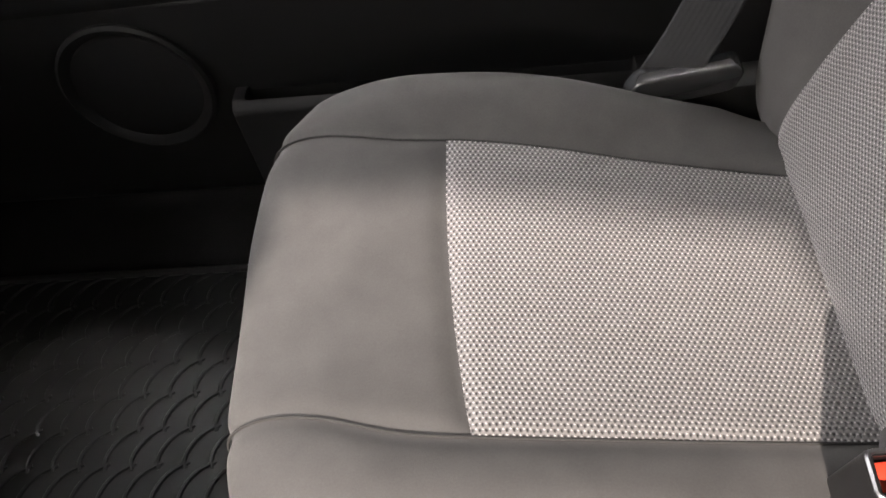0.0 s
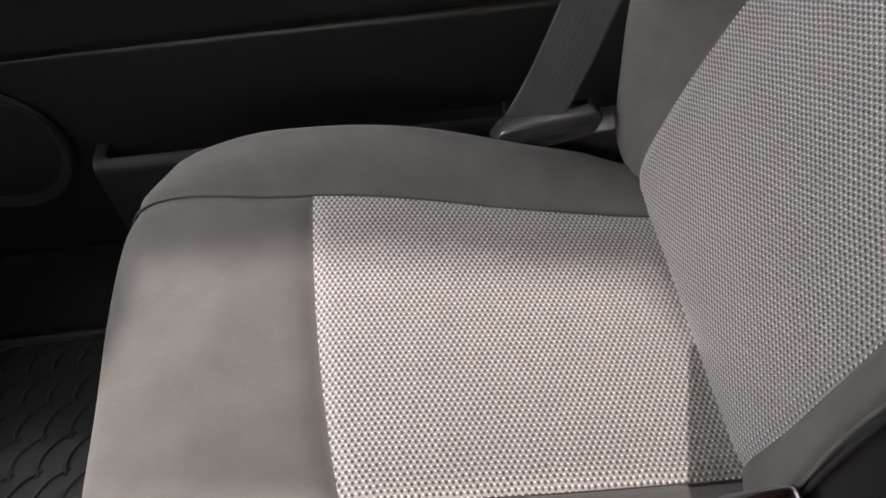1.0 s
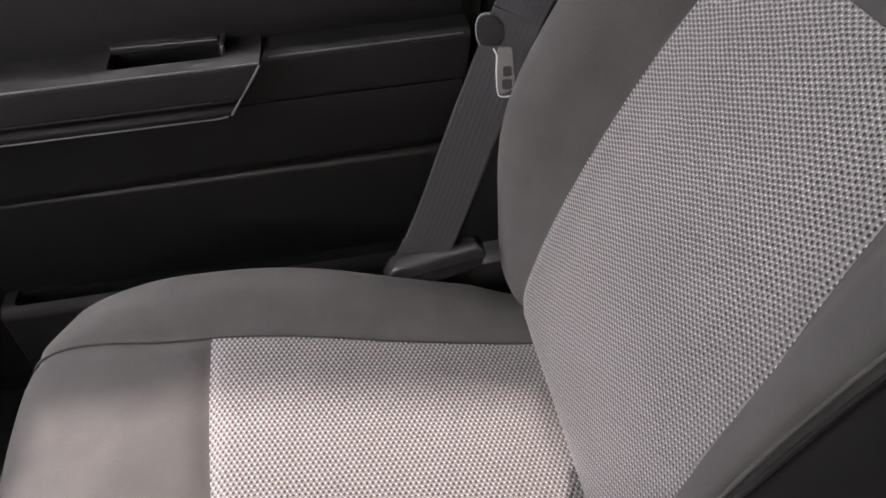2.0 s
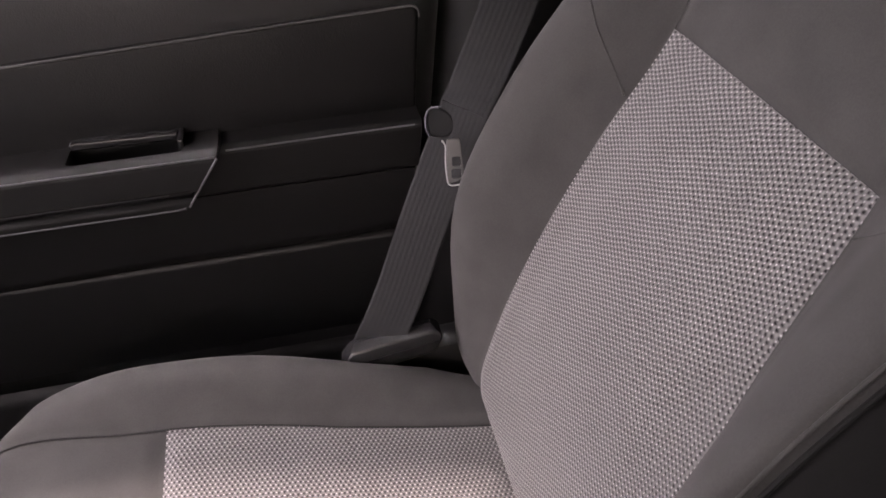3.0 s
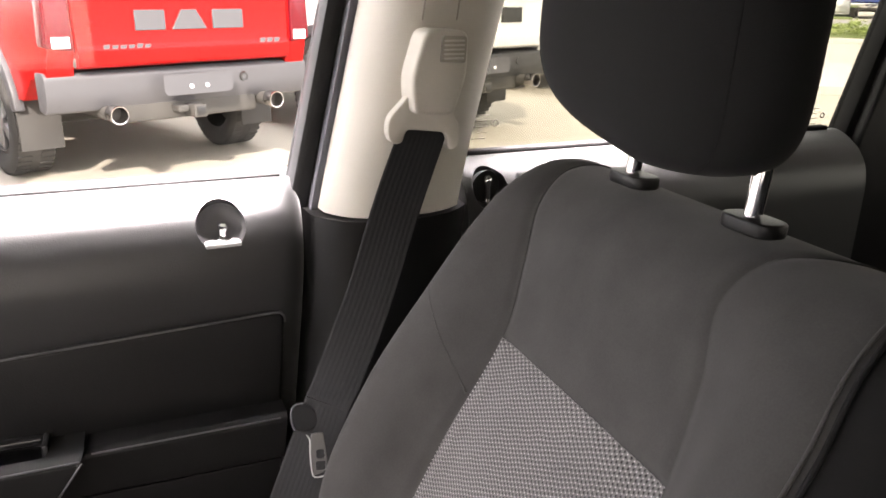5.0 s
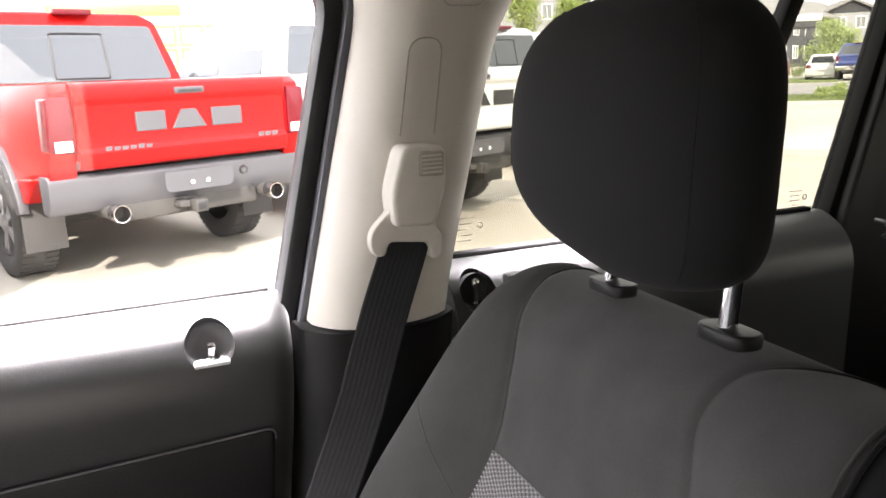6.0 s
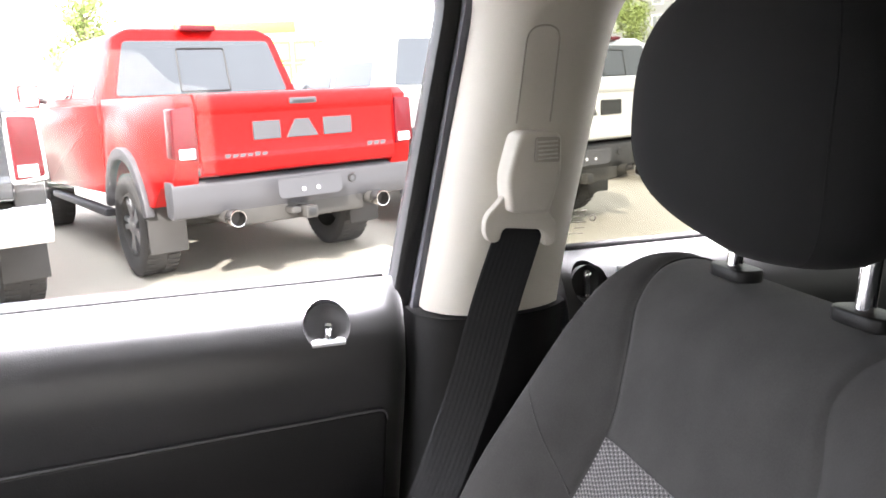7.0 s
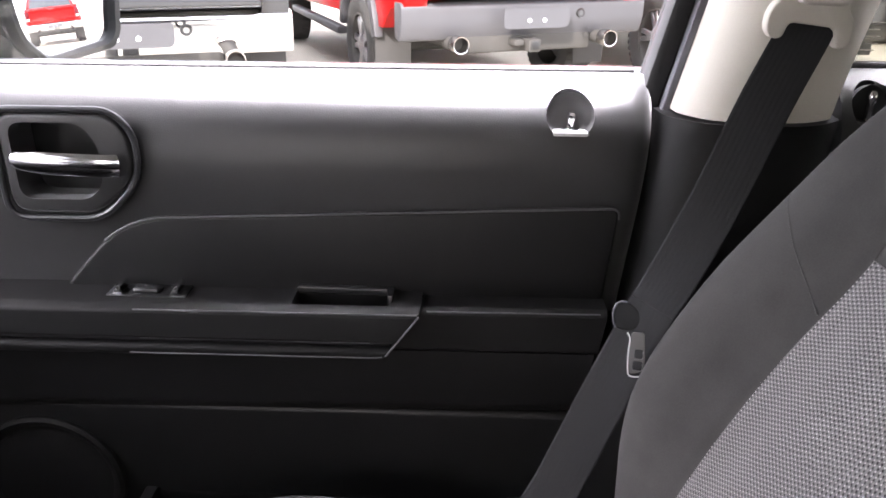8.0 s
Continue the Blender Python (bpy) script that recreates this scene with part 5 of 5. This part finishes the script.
    part("brake_lamp", box(-0.16, 0.16, 1.99, 2.07, 1.985, 2.035, 0.008), LAMPRED, cabo, "red high brake lamp")
    for s in (-1, 1):
        for y0, y1 in ((2.25, 3.05), (3.13, 4.05)):
            g = prism([(y0, 1.42), (y1 + (0.18 if y1 > 4 else 0), 1.42), (y1 - (0.30 if y1 > 4 else 0), 1.84), (y0 + 0.05, 1.84)], "x", -0.006, 0.006, 0.004, 1)
            g.transform(Matrix.Translation((s * 0.842, 0, 1.63)) @ pose(0, 0, 0, 0, -s * 19.4) @ Matrix.Translation((0, 0, -1.63)))
            part("side_window", g, CARGLASS, t)
        dm = part("door_mirror", box(s * 1.12 - 0.10, s * 1.12 + 0.10, 4.02, 4.12, 1.36, 1.60, 0.03, 3), paint, t)
        part("mirror_face", prism(rounded([(s * 1.12 - 0.085, 1.375), (s * 1.12 + 0.085, 1.375), (s * 1.12 + 0.085, 1.585), (s * 1.12 - 0.085, 1.585)], 0.03, 3), "y", 4.012, 4.022, 0.002, 1), ALLOY, dm, "pale mirror glass")
        part("mirror_arm", tube([(s * 0.95, 4.10, 1.42), (s * 1.06, 4.08, 1.45)], 0.03, 8), TEXTURED, t)
        part("side_step", box(s * 0.94 - 0.05, s * 0.94 + 0.05, 2.05, 4.25, 0.40, 0.47, 0.02), TEXTURED, t)
    return t


# the maker's mark becomes three plain shapes: slab, wedge and slab
def block_marks(k=1.0):
    return [(-0.290 * k, 0, 0.21 * k, 0.13, 0.0), (-0.010 * k, 0, 0.26 * k, 0.13, 0.0, 0.42), (0.285 * k, 0, 0.24 * k, 0.13, 0.0)]


RED = surf("bright_red_paint", (0.33, 0.004, 0.003), 0.32, vary=0.06, scale=3, coat=0.12, spec=0.15)
WHITE = surf("white_paint", (0.50, 0.50, 0.49), 0.3, vary=0.04, scale=3, coat=0.3)
DARKCOAT = surf("black_bumper_coat", (0.028, 0.028, 0.030), 0.5, vary=0.12, scale=6, bump=0.3, bump_scale=300)
GREY = surf("grey_metallic_paint", (0.040, 0.042, 0.048), 0.25, metal=0.2, vary=0.05, scale=3, coat=1.0)
BLUE = surf("blue_paint", (0.02, 0.04, 0.16), 0.25, vary=0.05, scale=3, coat=1.0)
SILVER = surf("silver_paint", (0.55, 0.56, 0.58), 0.28, metal=0.5, vary=0.04, scale=3, coat=0.8)

pickup("bright red crew-cab pickup with a dusty grey bumper", RED, pose(0.59, 5.66, 0, 0, 0, 23), marks=block_marks(), mark_material=SILVERPAINT, script=True)
pickup("white crew-cab pickup with a dark rear bumper", WHITE, pose(3.12, 6.25, 0, 0, 0, 22), bumper=DARKCOAT, flare=DARKCOAT, marks=block_marks(1.12), mark_material=BLACKBADGE)
pickup("grey metallic crew-cab pickup with a chrome bumper", GREY, pose(-1.88, 4.45, 0, 0, 0, 21.8), bumper=CHROME, flare=GREY, marks=block_marks(1.05), mark_material=SILVERPAINT, lamp_band=WHITE)
_out = Vector((math.sin(radians(68.3)), math.cos(radians(68.3)), 0))
pickup("red crew-cab pickup parked far behind the car", RED, pose(MO.x + 33 * _out.x, MO.y + 33 * _out.y, 0, 0, 0, math.degrees(math.atan2(-_out.x, _out.y))), bumper=CHROME)
pickup("silver crew-cab pickup parked beyond the white one", SILVER, pose(6.35, 9.15, 0, 0, 0, 19), flaps=False)
pickup("silver crew-cab pickup at the end of the row", SILVER, pose(8.75, 10.2, 0, 0, 0, 20), bumper=CHROME, flare=SILVER, flaps=False)
pickup("grey crew-cab pickup with a chrome bumper at the row's end", GREY, pose(11.1, 11.0, 0, 0, 0, 21), bumper=CHROME, flare=GREY, flaps=False)
pickup("dark blue crew-cab pickup across the road", BLUE, pose(36.7, 30.9, 0, 0, 0, -51), bumper=CHROME, flare=BLUE, flaps=False)


def small_car(label, paint, m):
    """A compact five-door car: body, cabin, windows, lamps and wheels; y points to its front."""
    t = thing("hatchback", label, "small car", m=m)
    body = prism(rounded([(0.0, 0.35), (-0.02, 0.75), (0.10, 0.98), (3.0, 0.95), (4.05, 0.80), (4.15, 0.40), (4.0, 0.25), (0.1, 0.25)], [0.08, 0.1, 0.12, 0.2, 0.15, 0.1, 0.08, 0.08], 5), "x", -0.86, 0.86, 0.05, 3)
    part("body", body, paint, t)
    lo = [(-0.80, 0.94), (0.80, 0.94), (0.62, 1.42), (0.50, 1.48), (-0.50, 1.48), (-0.62, 1.42)]
    cabin = hull([[(x, 0.12 + 0.7 * (z - 0.94), z) for x, z in lo], [(x, 1.2, z) for x, z in lo], [(x, 2.2, z) for x, z in lo], [(x, 3.1 - 1.3 * (z - 0.94), z) for x, z in lo]])
    part("cabin", bevelled(cabin, 0.04, 2, 25), paint, t)
    part("rear_window", prism([(-0.60, 1.02), (0.60, 1.02), (0.50, 1.36), (-0.50, 1.36)], "y", 0.10, 0.34, 0.01, 1), CARGLASS, t)
    for s in (-1, 1):
        part("tail_lamp", box(s * 0.70 - 0.13, s * 0.70 + 0.13, -0.03, 0.12, 0.72, 0.90, 0.03), LAMPRED, t, "red tail lamp")
        for y in (0.75, 3.35):
            part("wheel", lathe([(0, -0.1), (0.30, -0.1), (0.33, -0.06), (0.33, 0.06), (0.30, 0.1), (0, 0.1)], pose(s * 0.80, y, 0.33, 0, 90), 24), TYRE, t)
    part("plate", box(-0.26, 0.26, -0.035, 0.0, 0.55, 0.67, 0.004), ALLOY, t)
    return t


def facing(distance, azimuth, z=0.0, turn=0.0):
    """A pose at that distance and bearing from the car, whose x axis runs to the right and y axis away."""
    a = radians(azimuth)
    return pose(distance * math.sin(a), distance * math.cos(a), z, 0, 0, -azimuth + turn)


small_car("small white car parked beside the blue pickup", WHITE, facing(49.0, 48.0, 0, -4))

# ---- kerbs, grass and shrubs ----
KERB = surf("kerb_concrete", (0.40, 0.38, 0.35), 0.85, vary=0.15, scale=1.5, bump=0.2, bump_scale=80)
ROADTAR = surf("worn_asphalt", (0.20, 0.19, 0.18), 0.9, vary=0.2, scale=0.6, grain=0.15, grain_scale=90)


def banked(name, label, category, material, d0, d1, a0, a1, lift, n=14, kind="structure"):
    """A low sheet between two distances and two bearings, with turned-down edges."""
    bm = bmesh.new()
    grid = []
    for i in range(n + 1):
        d = d0 + (d1 - d0) * i / n
        grid.append([bm.verts.new((d * math.sin(radians(a)), d * math.cos(radians(a)), lift)) for a in np.linspace(a0, a1, 17)])
    for A, B in zip(grid, grid[1:]):
        for i in range(16):
            bm.faces.new((A[i], A[i + 1], B[i + 1], B[i]))
    rim = bmesh.ops.extrude_edge_only(bm, edges=[e for e in bm.edges if e.is_boundary])["geom"]
    for v in rim:
        if isinstance(v, bmesh.types.BMVert):
            v.co.z -= 0.4
    return tagged(part(name, bm, material, smooth=False), label, category, kind=kind)


banked("road", "worn grey asphalt road", "road", ROADTAR, 31, 45.5, 41.5, 62, 0.004)
isle = part("pavement", lathe([(0, 0.16), (1.85, 0.15), (1.95, 0.11), (1.95, -0.1), (0, -0.1)], facing(14.2, 47.6), 48), KERB)
tagged(isle, "pale round concrete island with a low kerb", "pavement", kind="structure")
banked("kerb", "pale concrete kerb round a planted strip", "kerb", KERB, 25.0, 29.3, 42.5, 58, 0.12)


def tufts(name, label, category, m, w, d, count, size, material, base=0.0, seed=3, lift=0.0):
    """Many thin leaning blades over a patch, as one mesh."""
    rnd = random.Random(seed)
    verts, faces = [], []
    for _ in range(count):
        x, y, a = rnd.uniform(-w / 2, w / 2), rnd.uniform(0, d), rnd.uniform(0, 6.28)
        h, lx, ly = size * rnd.uniform(0.5, 1.2), rnd.uniform(-0.4, 0.4) * size, rnd.uniform(-0.4, 0.4) * size
        bx, by = 0.10 * size * math.cos(a), 0.10 * size * math.sin(a)
        k = len(verts)
        verts += [(x - bx, y - by, lift), (x + bx, y + by, lift), (x + lx, y + ly, lift + h)]
        faces.append((k, k + 1, k + 2))
    me = bpy.data.meshes.new(name)
    me.from_pydata(verts, [], faces)
    me.materials.append(material)
    ob = new(name, me)
    ob.matrix_world = m
    return tagged(ob, label, category, kind="stuff")


banked("lawn", "green grass strip inside a kerb", "lawn", GRASS, 25.4, 28.9, 43, 57.5, 0.15)
tufts("grass", "short green grass", "grass", facing(25.5, 49.5, 0.14), 6.5, 3.3, 3800, 0.10, GRASS)
banked("lawn", "green grass strip beyond the road", "lawn", GRASS, 46.5, 54, 42, 49, 0.08)


def leafy(name, label, category, m, height, width, trunk, leaves=2600, seed=1, low=0.25, leaf=0.16, stems=5):
    """A tree or shrub: a tapered trunk, limbs, and many small leaves in uneven clumps round the limb ends."""
    rnd = random.Random(seed)
    t = thing(name, label, category, m=m)
    bm = None
    clumps = []
    if trunk:
        pts = [(0, 0, -0.05), (0.03, 0.01, height * low), (-0.02, 0.03, height * 0.55), (0.02, 0.0, height * 0.85)]
        sp = spline(pts, 4)
        for i in range(len(sp) - 1):
            r = 0.016 * height * (1 - i / len(sp)) + 0.01
            bm = tube([sp[i], sp[i + 1] + np.array((0, 0, 0.02))], r, 8, bm=bm)
    limbs = []
    for k in range(stems * 3):
        a, f = rnd.uniform(0, 6.28), rnd.uniform(0.15, 1.0)
        z0 = height * (low + (0.85 - low) * f) if trunk else 0.0
        reach = width / 2 * (1.0 - 0.55 * f) * rnd.uniform(0.6, 1.05)
        tip = Vector((reach * math.cos(a), reach * math.sin(a), min(height * 0.96, z0 + height * rnd.uniform(0.06, 0.22)) if trunk else height * rnd.uniform(0.4, 0.95)))
        bm = tube([(0, 0, z0), tuple(tip * 0.5 + Vector((0, 0, z0 * 0.45))), tuple(tip)], 0.006 * height, 5, bm=bm)
        clumps += [(tip, width * rnd.uniform(0.12, 0.24)), (tip * 0.6 + Vector((0, 0, z0 * 0.4)), width * rnd.uniform(0.12, 0.22))]
    clumps.append((Vector((0, 0, height * 0.9)), width * 0.16))
    part("trunk", bm, BARK, t)
    verts, faces = [], []
    for _ in range(leaves):
        c, r = rnd.choice(clumps)
        d = Vector((rnd.gauss(0, 1), rnd.gauss(0, 1), rnd.gauss(0, 0.8)))
        p = c + d.normalized() * r * rnd.random() ** 0.45
        a = Vector((rnd.uniform(-1, 1), rnd.uniform(-1, 1), rnd.uniform(-1, 1))).normalized() * leaf * rnd.uniform(0.5, 1.1)
        b = a.cross(Vector((rnd.uniform(-1, 1), rnd.uniform(-1, 1), rnd.uniform(-1, 1)))).normalized() * leaf * 0.35
        k = len(verts)
        verts += [tuple(p - a * 0.5), tuple(p + b), tuple(p + a * 0.5), tuple(p - b)]
        faces.append((k, k + 1, k + 2, k + 3))
    me = bpy.data.meshes.new("crown")
    me.from_pydata(verts, [], faces)
    me.materials.append(LEAF)
    cr = new("crown", me)
    cr.parent = t
    return t


leafy("tree", "young leafy green tree before the hotel", "tree", facing(62, 27.9), 7.8, 4.2, True, 4000, 1, 0.2, 0.22)
leafy("tree", "young leafy green tree before the hotel", "tree", facing(63, 31.5), 6.6, 3.4, True, 3200, 2, 0.2, 0.22)
leafy("tree", "slim green tree close to the hotel wall", "tree", facing(70, 34.6), 6.6, 2.0, True, 1600, 3, 0.2, 0.22)
leafy("tree", "round leafy green tree on a lawn", "tree", facing(56, 48.5), 3.4, 3.4, True, 6500, 4, 0.10, 0.17, 9)
leafy("tree", "leafy green tree beside the hotel", "tree", facing(66, 24.5), 7.5, 4.0, True, 2600, 5, 0.2, 0.24)
for k, (d, a, h, w) in enumerate(((58, 46.4, 0.9, 1.5), (58.5, 47.4, 0.8, 1.3), (27.6, 48.3, 0.42, 0.6), (28.0, 49.4, 0.5, 0.8), (59, 45.3, 0.9, 1.5))):
    leafy("shrub", "low rounded green shrub", "shrub", facing(d, a), h, w, False, 1100, 20 + k, 0.1, 0.08)

# ---- hotel ----
SIDING = surf("dark_grey_siding", (0.035, 0.036, 0.040), 0.7, vary=0.1, scale=1.5)
SIDING_LIGHT = surf("light_grey_siding", (0.26, 0.265, 0.275), 0.7, vary=0.08, scale=1.5)
STUCCO = surf("cream_stucco", (0.52, 0.50, 0.41), 0.85, vary=0.08, scale=1.0)
ROOFING = surf("grey_shingle_roof", (0.22, 0.215, 0.21), 0.9, vary=0.12, scale=3, grain=0.2, grain_scale=8)
WINFRAME = surf("white_window_frame", (0.75, 0.75, 0.74), 0.5, vary=0.05, scale=5)
HOTELGLASS = surf("pale_curtained_glass", (0.16, 0.18, 0.185), 0.08, vary=0.25, scale=0.7, spec=0.8)
hotel = thing("hotel", "grey and cream four-storey hotel with pitched roofs", "building", m=facing(95, 36))


def hotel_window(x, z, y, w=1.5, h=1.7, wall=None):
    f = part("window", bevelled(frame_band([(x - w / 2 + .12, z - h / 2 + .12), (x + w / 2 - .12, z - h / 2 + .12), (x + w / 2 - .12, z + h / 2 - .12), (x - w / 2 + .12, z + h / 2 - .12)],
                                           [(x - w / 2, z - h / 2), (x + w / 2, z - h / 2), (x + w / 2, z + h / 2), (x - w / 2, z + h / 2)], y - 0.10, y + 0.02), 0.01, 1), WINFRAME, wall, "white-framed window", smooth=False)
    part("pane", box(x - w / 2 + .1, x + w / 2 - .1, y - 0.05, y - 0.01, z - h / 2 + .1, z + h / 2 - .1), HOTELGLASS, f, smooth=False)
    part("mullion", box(x - 0.03, x + 0.03, y - 0.09, y - 0.05, z - h / 2 + .1, z + h / 2 - .1), WINFRAME, f, smooth=False)


def block(x0, x1, y0, y1, z1, material, columns, storeys, w=1.5, roof="flat"):
    wall = part("wall", box(x0, x1, y0, y1, 0, z1, 0.03), material, hotel, smooth=False)
    for x in columns:
        for z in storeys:
            hotel_window(x, z, y0, w, 1.8, wall)
    if roof == "flat":
        part("roof", box(x0 - 0.3, x1 + 0.3, y0 - 0.3, y1 + 0.3, z1, z1 + 0.35, 0.03), ROOFING, hotel, smooth=False)
    else:
        rise = roof
        yc = (y0 + y1) / 2
        part("roof", prism([(y0 - 0.7, z1 - 0.1), (y0 - 0.7, z1 + 0.12), (yc, z1 + rise), (y1 + 0.7, z1 + 0.12), (y1 + 0.7, z1 - 0.1)], "x", x0 - 0.5, x1 + 0.5), ROOFING, hotel, smooth=False)
    return wall


FLOORS = (1.9, 4.8, 7.7, 10.6)
block(-34, -11.8, 1.0, 14, 12.6, SIDING_LIGHT, (-32, -28.5, -25, -21.5, -18.0, -14.5), FLOORS, 1.6, 3.0)
block(-11.8, -6.2, 0.4, 14, 13.0, SIDING_LIGHT, (-10.4, -7.8), FLOORS, 1.3)
block(-6.2, -0.8, -0.4, 14, 12.4, SIDING, (-4.6, -2.2), FLOORS, 1.5, 3.0)
cream = block(-0.8, 8.0, 0.2, 14, 13.5, STUCCO, (1.2, 3.8, 6.2), FLOORS, 1.5)
for z in (3.4, 6.3, 9.2):
    deck = part("balcony", box(0.0, 7.4, -1.3, 0.2, z - 0.15, z, 0.02), STUCCO, hotel, "cream balcony", smooth=False)
    part("rail", box(0.0, 7.4, -1.32, -1.26, z + 1.0, z + 1.06), SIDING, deck, smooth=False)
    for k in range(16):
        part("baluster", box(0.2 + k * 0.47, 0.25 + k * 0.47, -1.31, -1.27, z, z + 1.0), SIDING, deck, smooth=False)
for k in range(3):
    part("vent", lathe([(0.0, 0), (0.28, 0), (0.28, 0.5), (0.35, 0.55), (0, 0.7)], pose(2.0 + 1.6 * k, 2, 13.85), 12), SIDING, hotel)
# long low wing that runs away from the road, and the gabled house at its end
TURN = Matrix.Translation((8.0, 3.0, 0)) @ pose(0, 0, 0, 0, 0, 59) @ Matrix.Translation((-8.0, -3.0, 0))
wing = block(8.0, 60.0, 3.0, 15, 6.9, SIDING, [9.6 + 4.2 * k for k in range(12)], (2.0, 5.2), 1.9, 3.2)
for ob in hotel.children:
    if ob.name.startswith(("wall", "roof")) and ob.data.vertices[0].co.x > 7.0:
        ob.matrix_basis = TURN
part("gable", prism([(28.6, 0.0), (28.6, 8.1), (31.8, 9.5), (35.0, 8.1), (35.0, 0.0)], "y", 39, 50), SIDING, hotel, smooth=False)
part("gable_roof", prism([(28.0, 7.8), (31.8, 9.5), (35.6, 7.8), (35.6, 8.15), (31.8, 9.9), (28.0, 8.15)], "y", 38.4, 50.4), ROOFING, hotel, smooth=False)
house = part("gable_front", box(29.2, 34.4, 38.8, 38.99, 0.2, 7.6), SIDING_LIGHT, hotel, smooth=False)
for x in (30.4, 33.2):
    hotel_window(x, 6.2, 38.8, 1.5, 1.8, house)
canopy = thing("entrance_canopy", "flat white canopy on dark posts before the hotel", "canopy", m=facing(84, 43.3))
part("canopy_roof", box(-6.5, 6.5, 0, 6, 4.7, 5.3, 0.05), WINFRAME, canopy)
part("canopy_fascia", box(-6.3, 6.3, 0.2, 5.8, 4.1, 4.695, 0.03), SIDING, canopy)
for x in (-5.6, 0, 5.6):
    part("post", box(x - 0.35, x + 0.35, 0.4, 1.1, 0, 4.095, 0.03), SIDING, canopy)

# ---- dealer's building behind the red pickup ----
SHOPWALL = surf("white_cladding", (0.72, 0.71, 0.69), 0.6, vary=0.05, scale=1.0)
ORANGE = surf("orange_sign_band", (0.60, 0.22, 0.05), 0.5, vary=0.05, scale=2)
YELLOW = surf("yellow_window_frame", (0.65, 0.48, 0.06), 0.5, vary=0.05, scale=2)
shop = thing("showroom", "white showroom with an orange band and yellow-framed windows", "building", m=facing(46, 1.5))
sw_wall = part("wall", box(-16, 9.0, 0, 12, 0, 8.0, 0.03), SHOPWALL, shop, smooth=False)
part("roof", box(-16.3, 9.3, -0.3, 12.3, 8.0, 8.4, 0.03), ROOFING, shop, smooth=False)
part("band", box(-4.4, 2.2, -0.14, -0.02, 4.85, 5.45, 0.02), ORANGE, shop, "orange band")
sign = part("sign", box(-6.0, -4.5, -0.5, -0.3, 5.1, 6.3, 0.03), SIDING_LIGHT, shop, "grey square sign")
part("sign_post", box(-5.35, -5.15, -0.3, 0.0, 0.0, 5.7), SIDING, shop)
for i in range(3):
    for j in range(3):
        x, z = 1.2 + 1.45 * i, 1.3 + 1.25 * j
        f = part("window", bevelled(frame_band([(x - .5, z - .42), (x + .5, z - .42), (x + .5, z + .42), (x - .5, z + .42)], [(x - .66, z - .58), (x + .66, z - .58), (x + .66, z + .58), (x - .66, z + .58)], -0.12, -0.01), 0.01, 1), YELLOW, sw_wall, "yellow-framed window", smooth=False)
        part("pane", box(x - .52, x + .52, -0.06, -0.02, z - .44, z + .44), HOTELGLASS, f, smooth=False)
for i in range(4):
    x = -14.5 + 2.1 * i
    f = part("window", bevelled(frame_band([(x - .8, 2.4), (x + .8, 2.4), (x + .8, 4.4), (x - .8, 4.4)], [(x - .95, 2.25), (x + .95, 2.25), (x + .95, 4.55), (x - .95, 4.55)], -0.12, -0.01), 0.01, 1), WINFRAME, sw_wall, "white-framed window", smooth=False)
    part("pane", box(x - .82, x + .82, -0.06, -0.02, 2.38, 4.42), HOTELGLASS, f, smooth=False)
leafy("tree", "leafy tree beside the showroom", "tree", facing(40, -9.5), 6.5, 3.4, True, 2400, 40, 0.2, 0.22)

# ---- far wooded hill ----
WOODS = surf("far_woods", (0.06, 0.10, 0.045), 1.0, vary=0.4, scale=0.12, grain=0.3, grain_scale=1.2)
bm = bmesh.new()
rnd = random.Random(9)
cols = []
for i in range(50):
    x = -160 + i * 4.2
    top = 15 + 5 * math.sin(i * 0.11) + rnd.uniform(-1.2, 1.2) - 0.03 * abs(x)
    cols.append([bm.verts.new((x + rnd.uniform(-1, 1), 3.5 * j + rnd.uniform(-1, 1), max(0, top * math.sin(j / 9 * 1.57) + (rnd.uniform(-0.9, 0.9) if j else -1)))) for j in range(10)])
for A, B in zip(cols, cols[1:]):
    for j in range(9):
        bm.faces.new((A[j], B[j], B[j + 1], A[j + 1]))
hill = part("backdrop", bm, WOODS, smooth=False)
hill.matrix_world = facing(230, 52)
tagged(hill, "far hill covered in green woods", "hill", kind="structure")
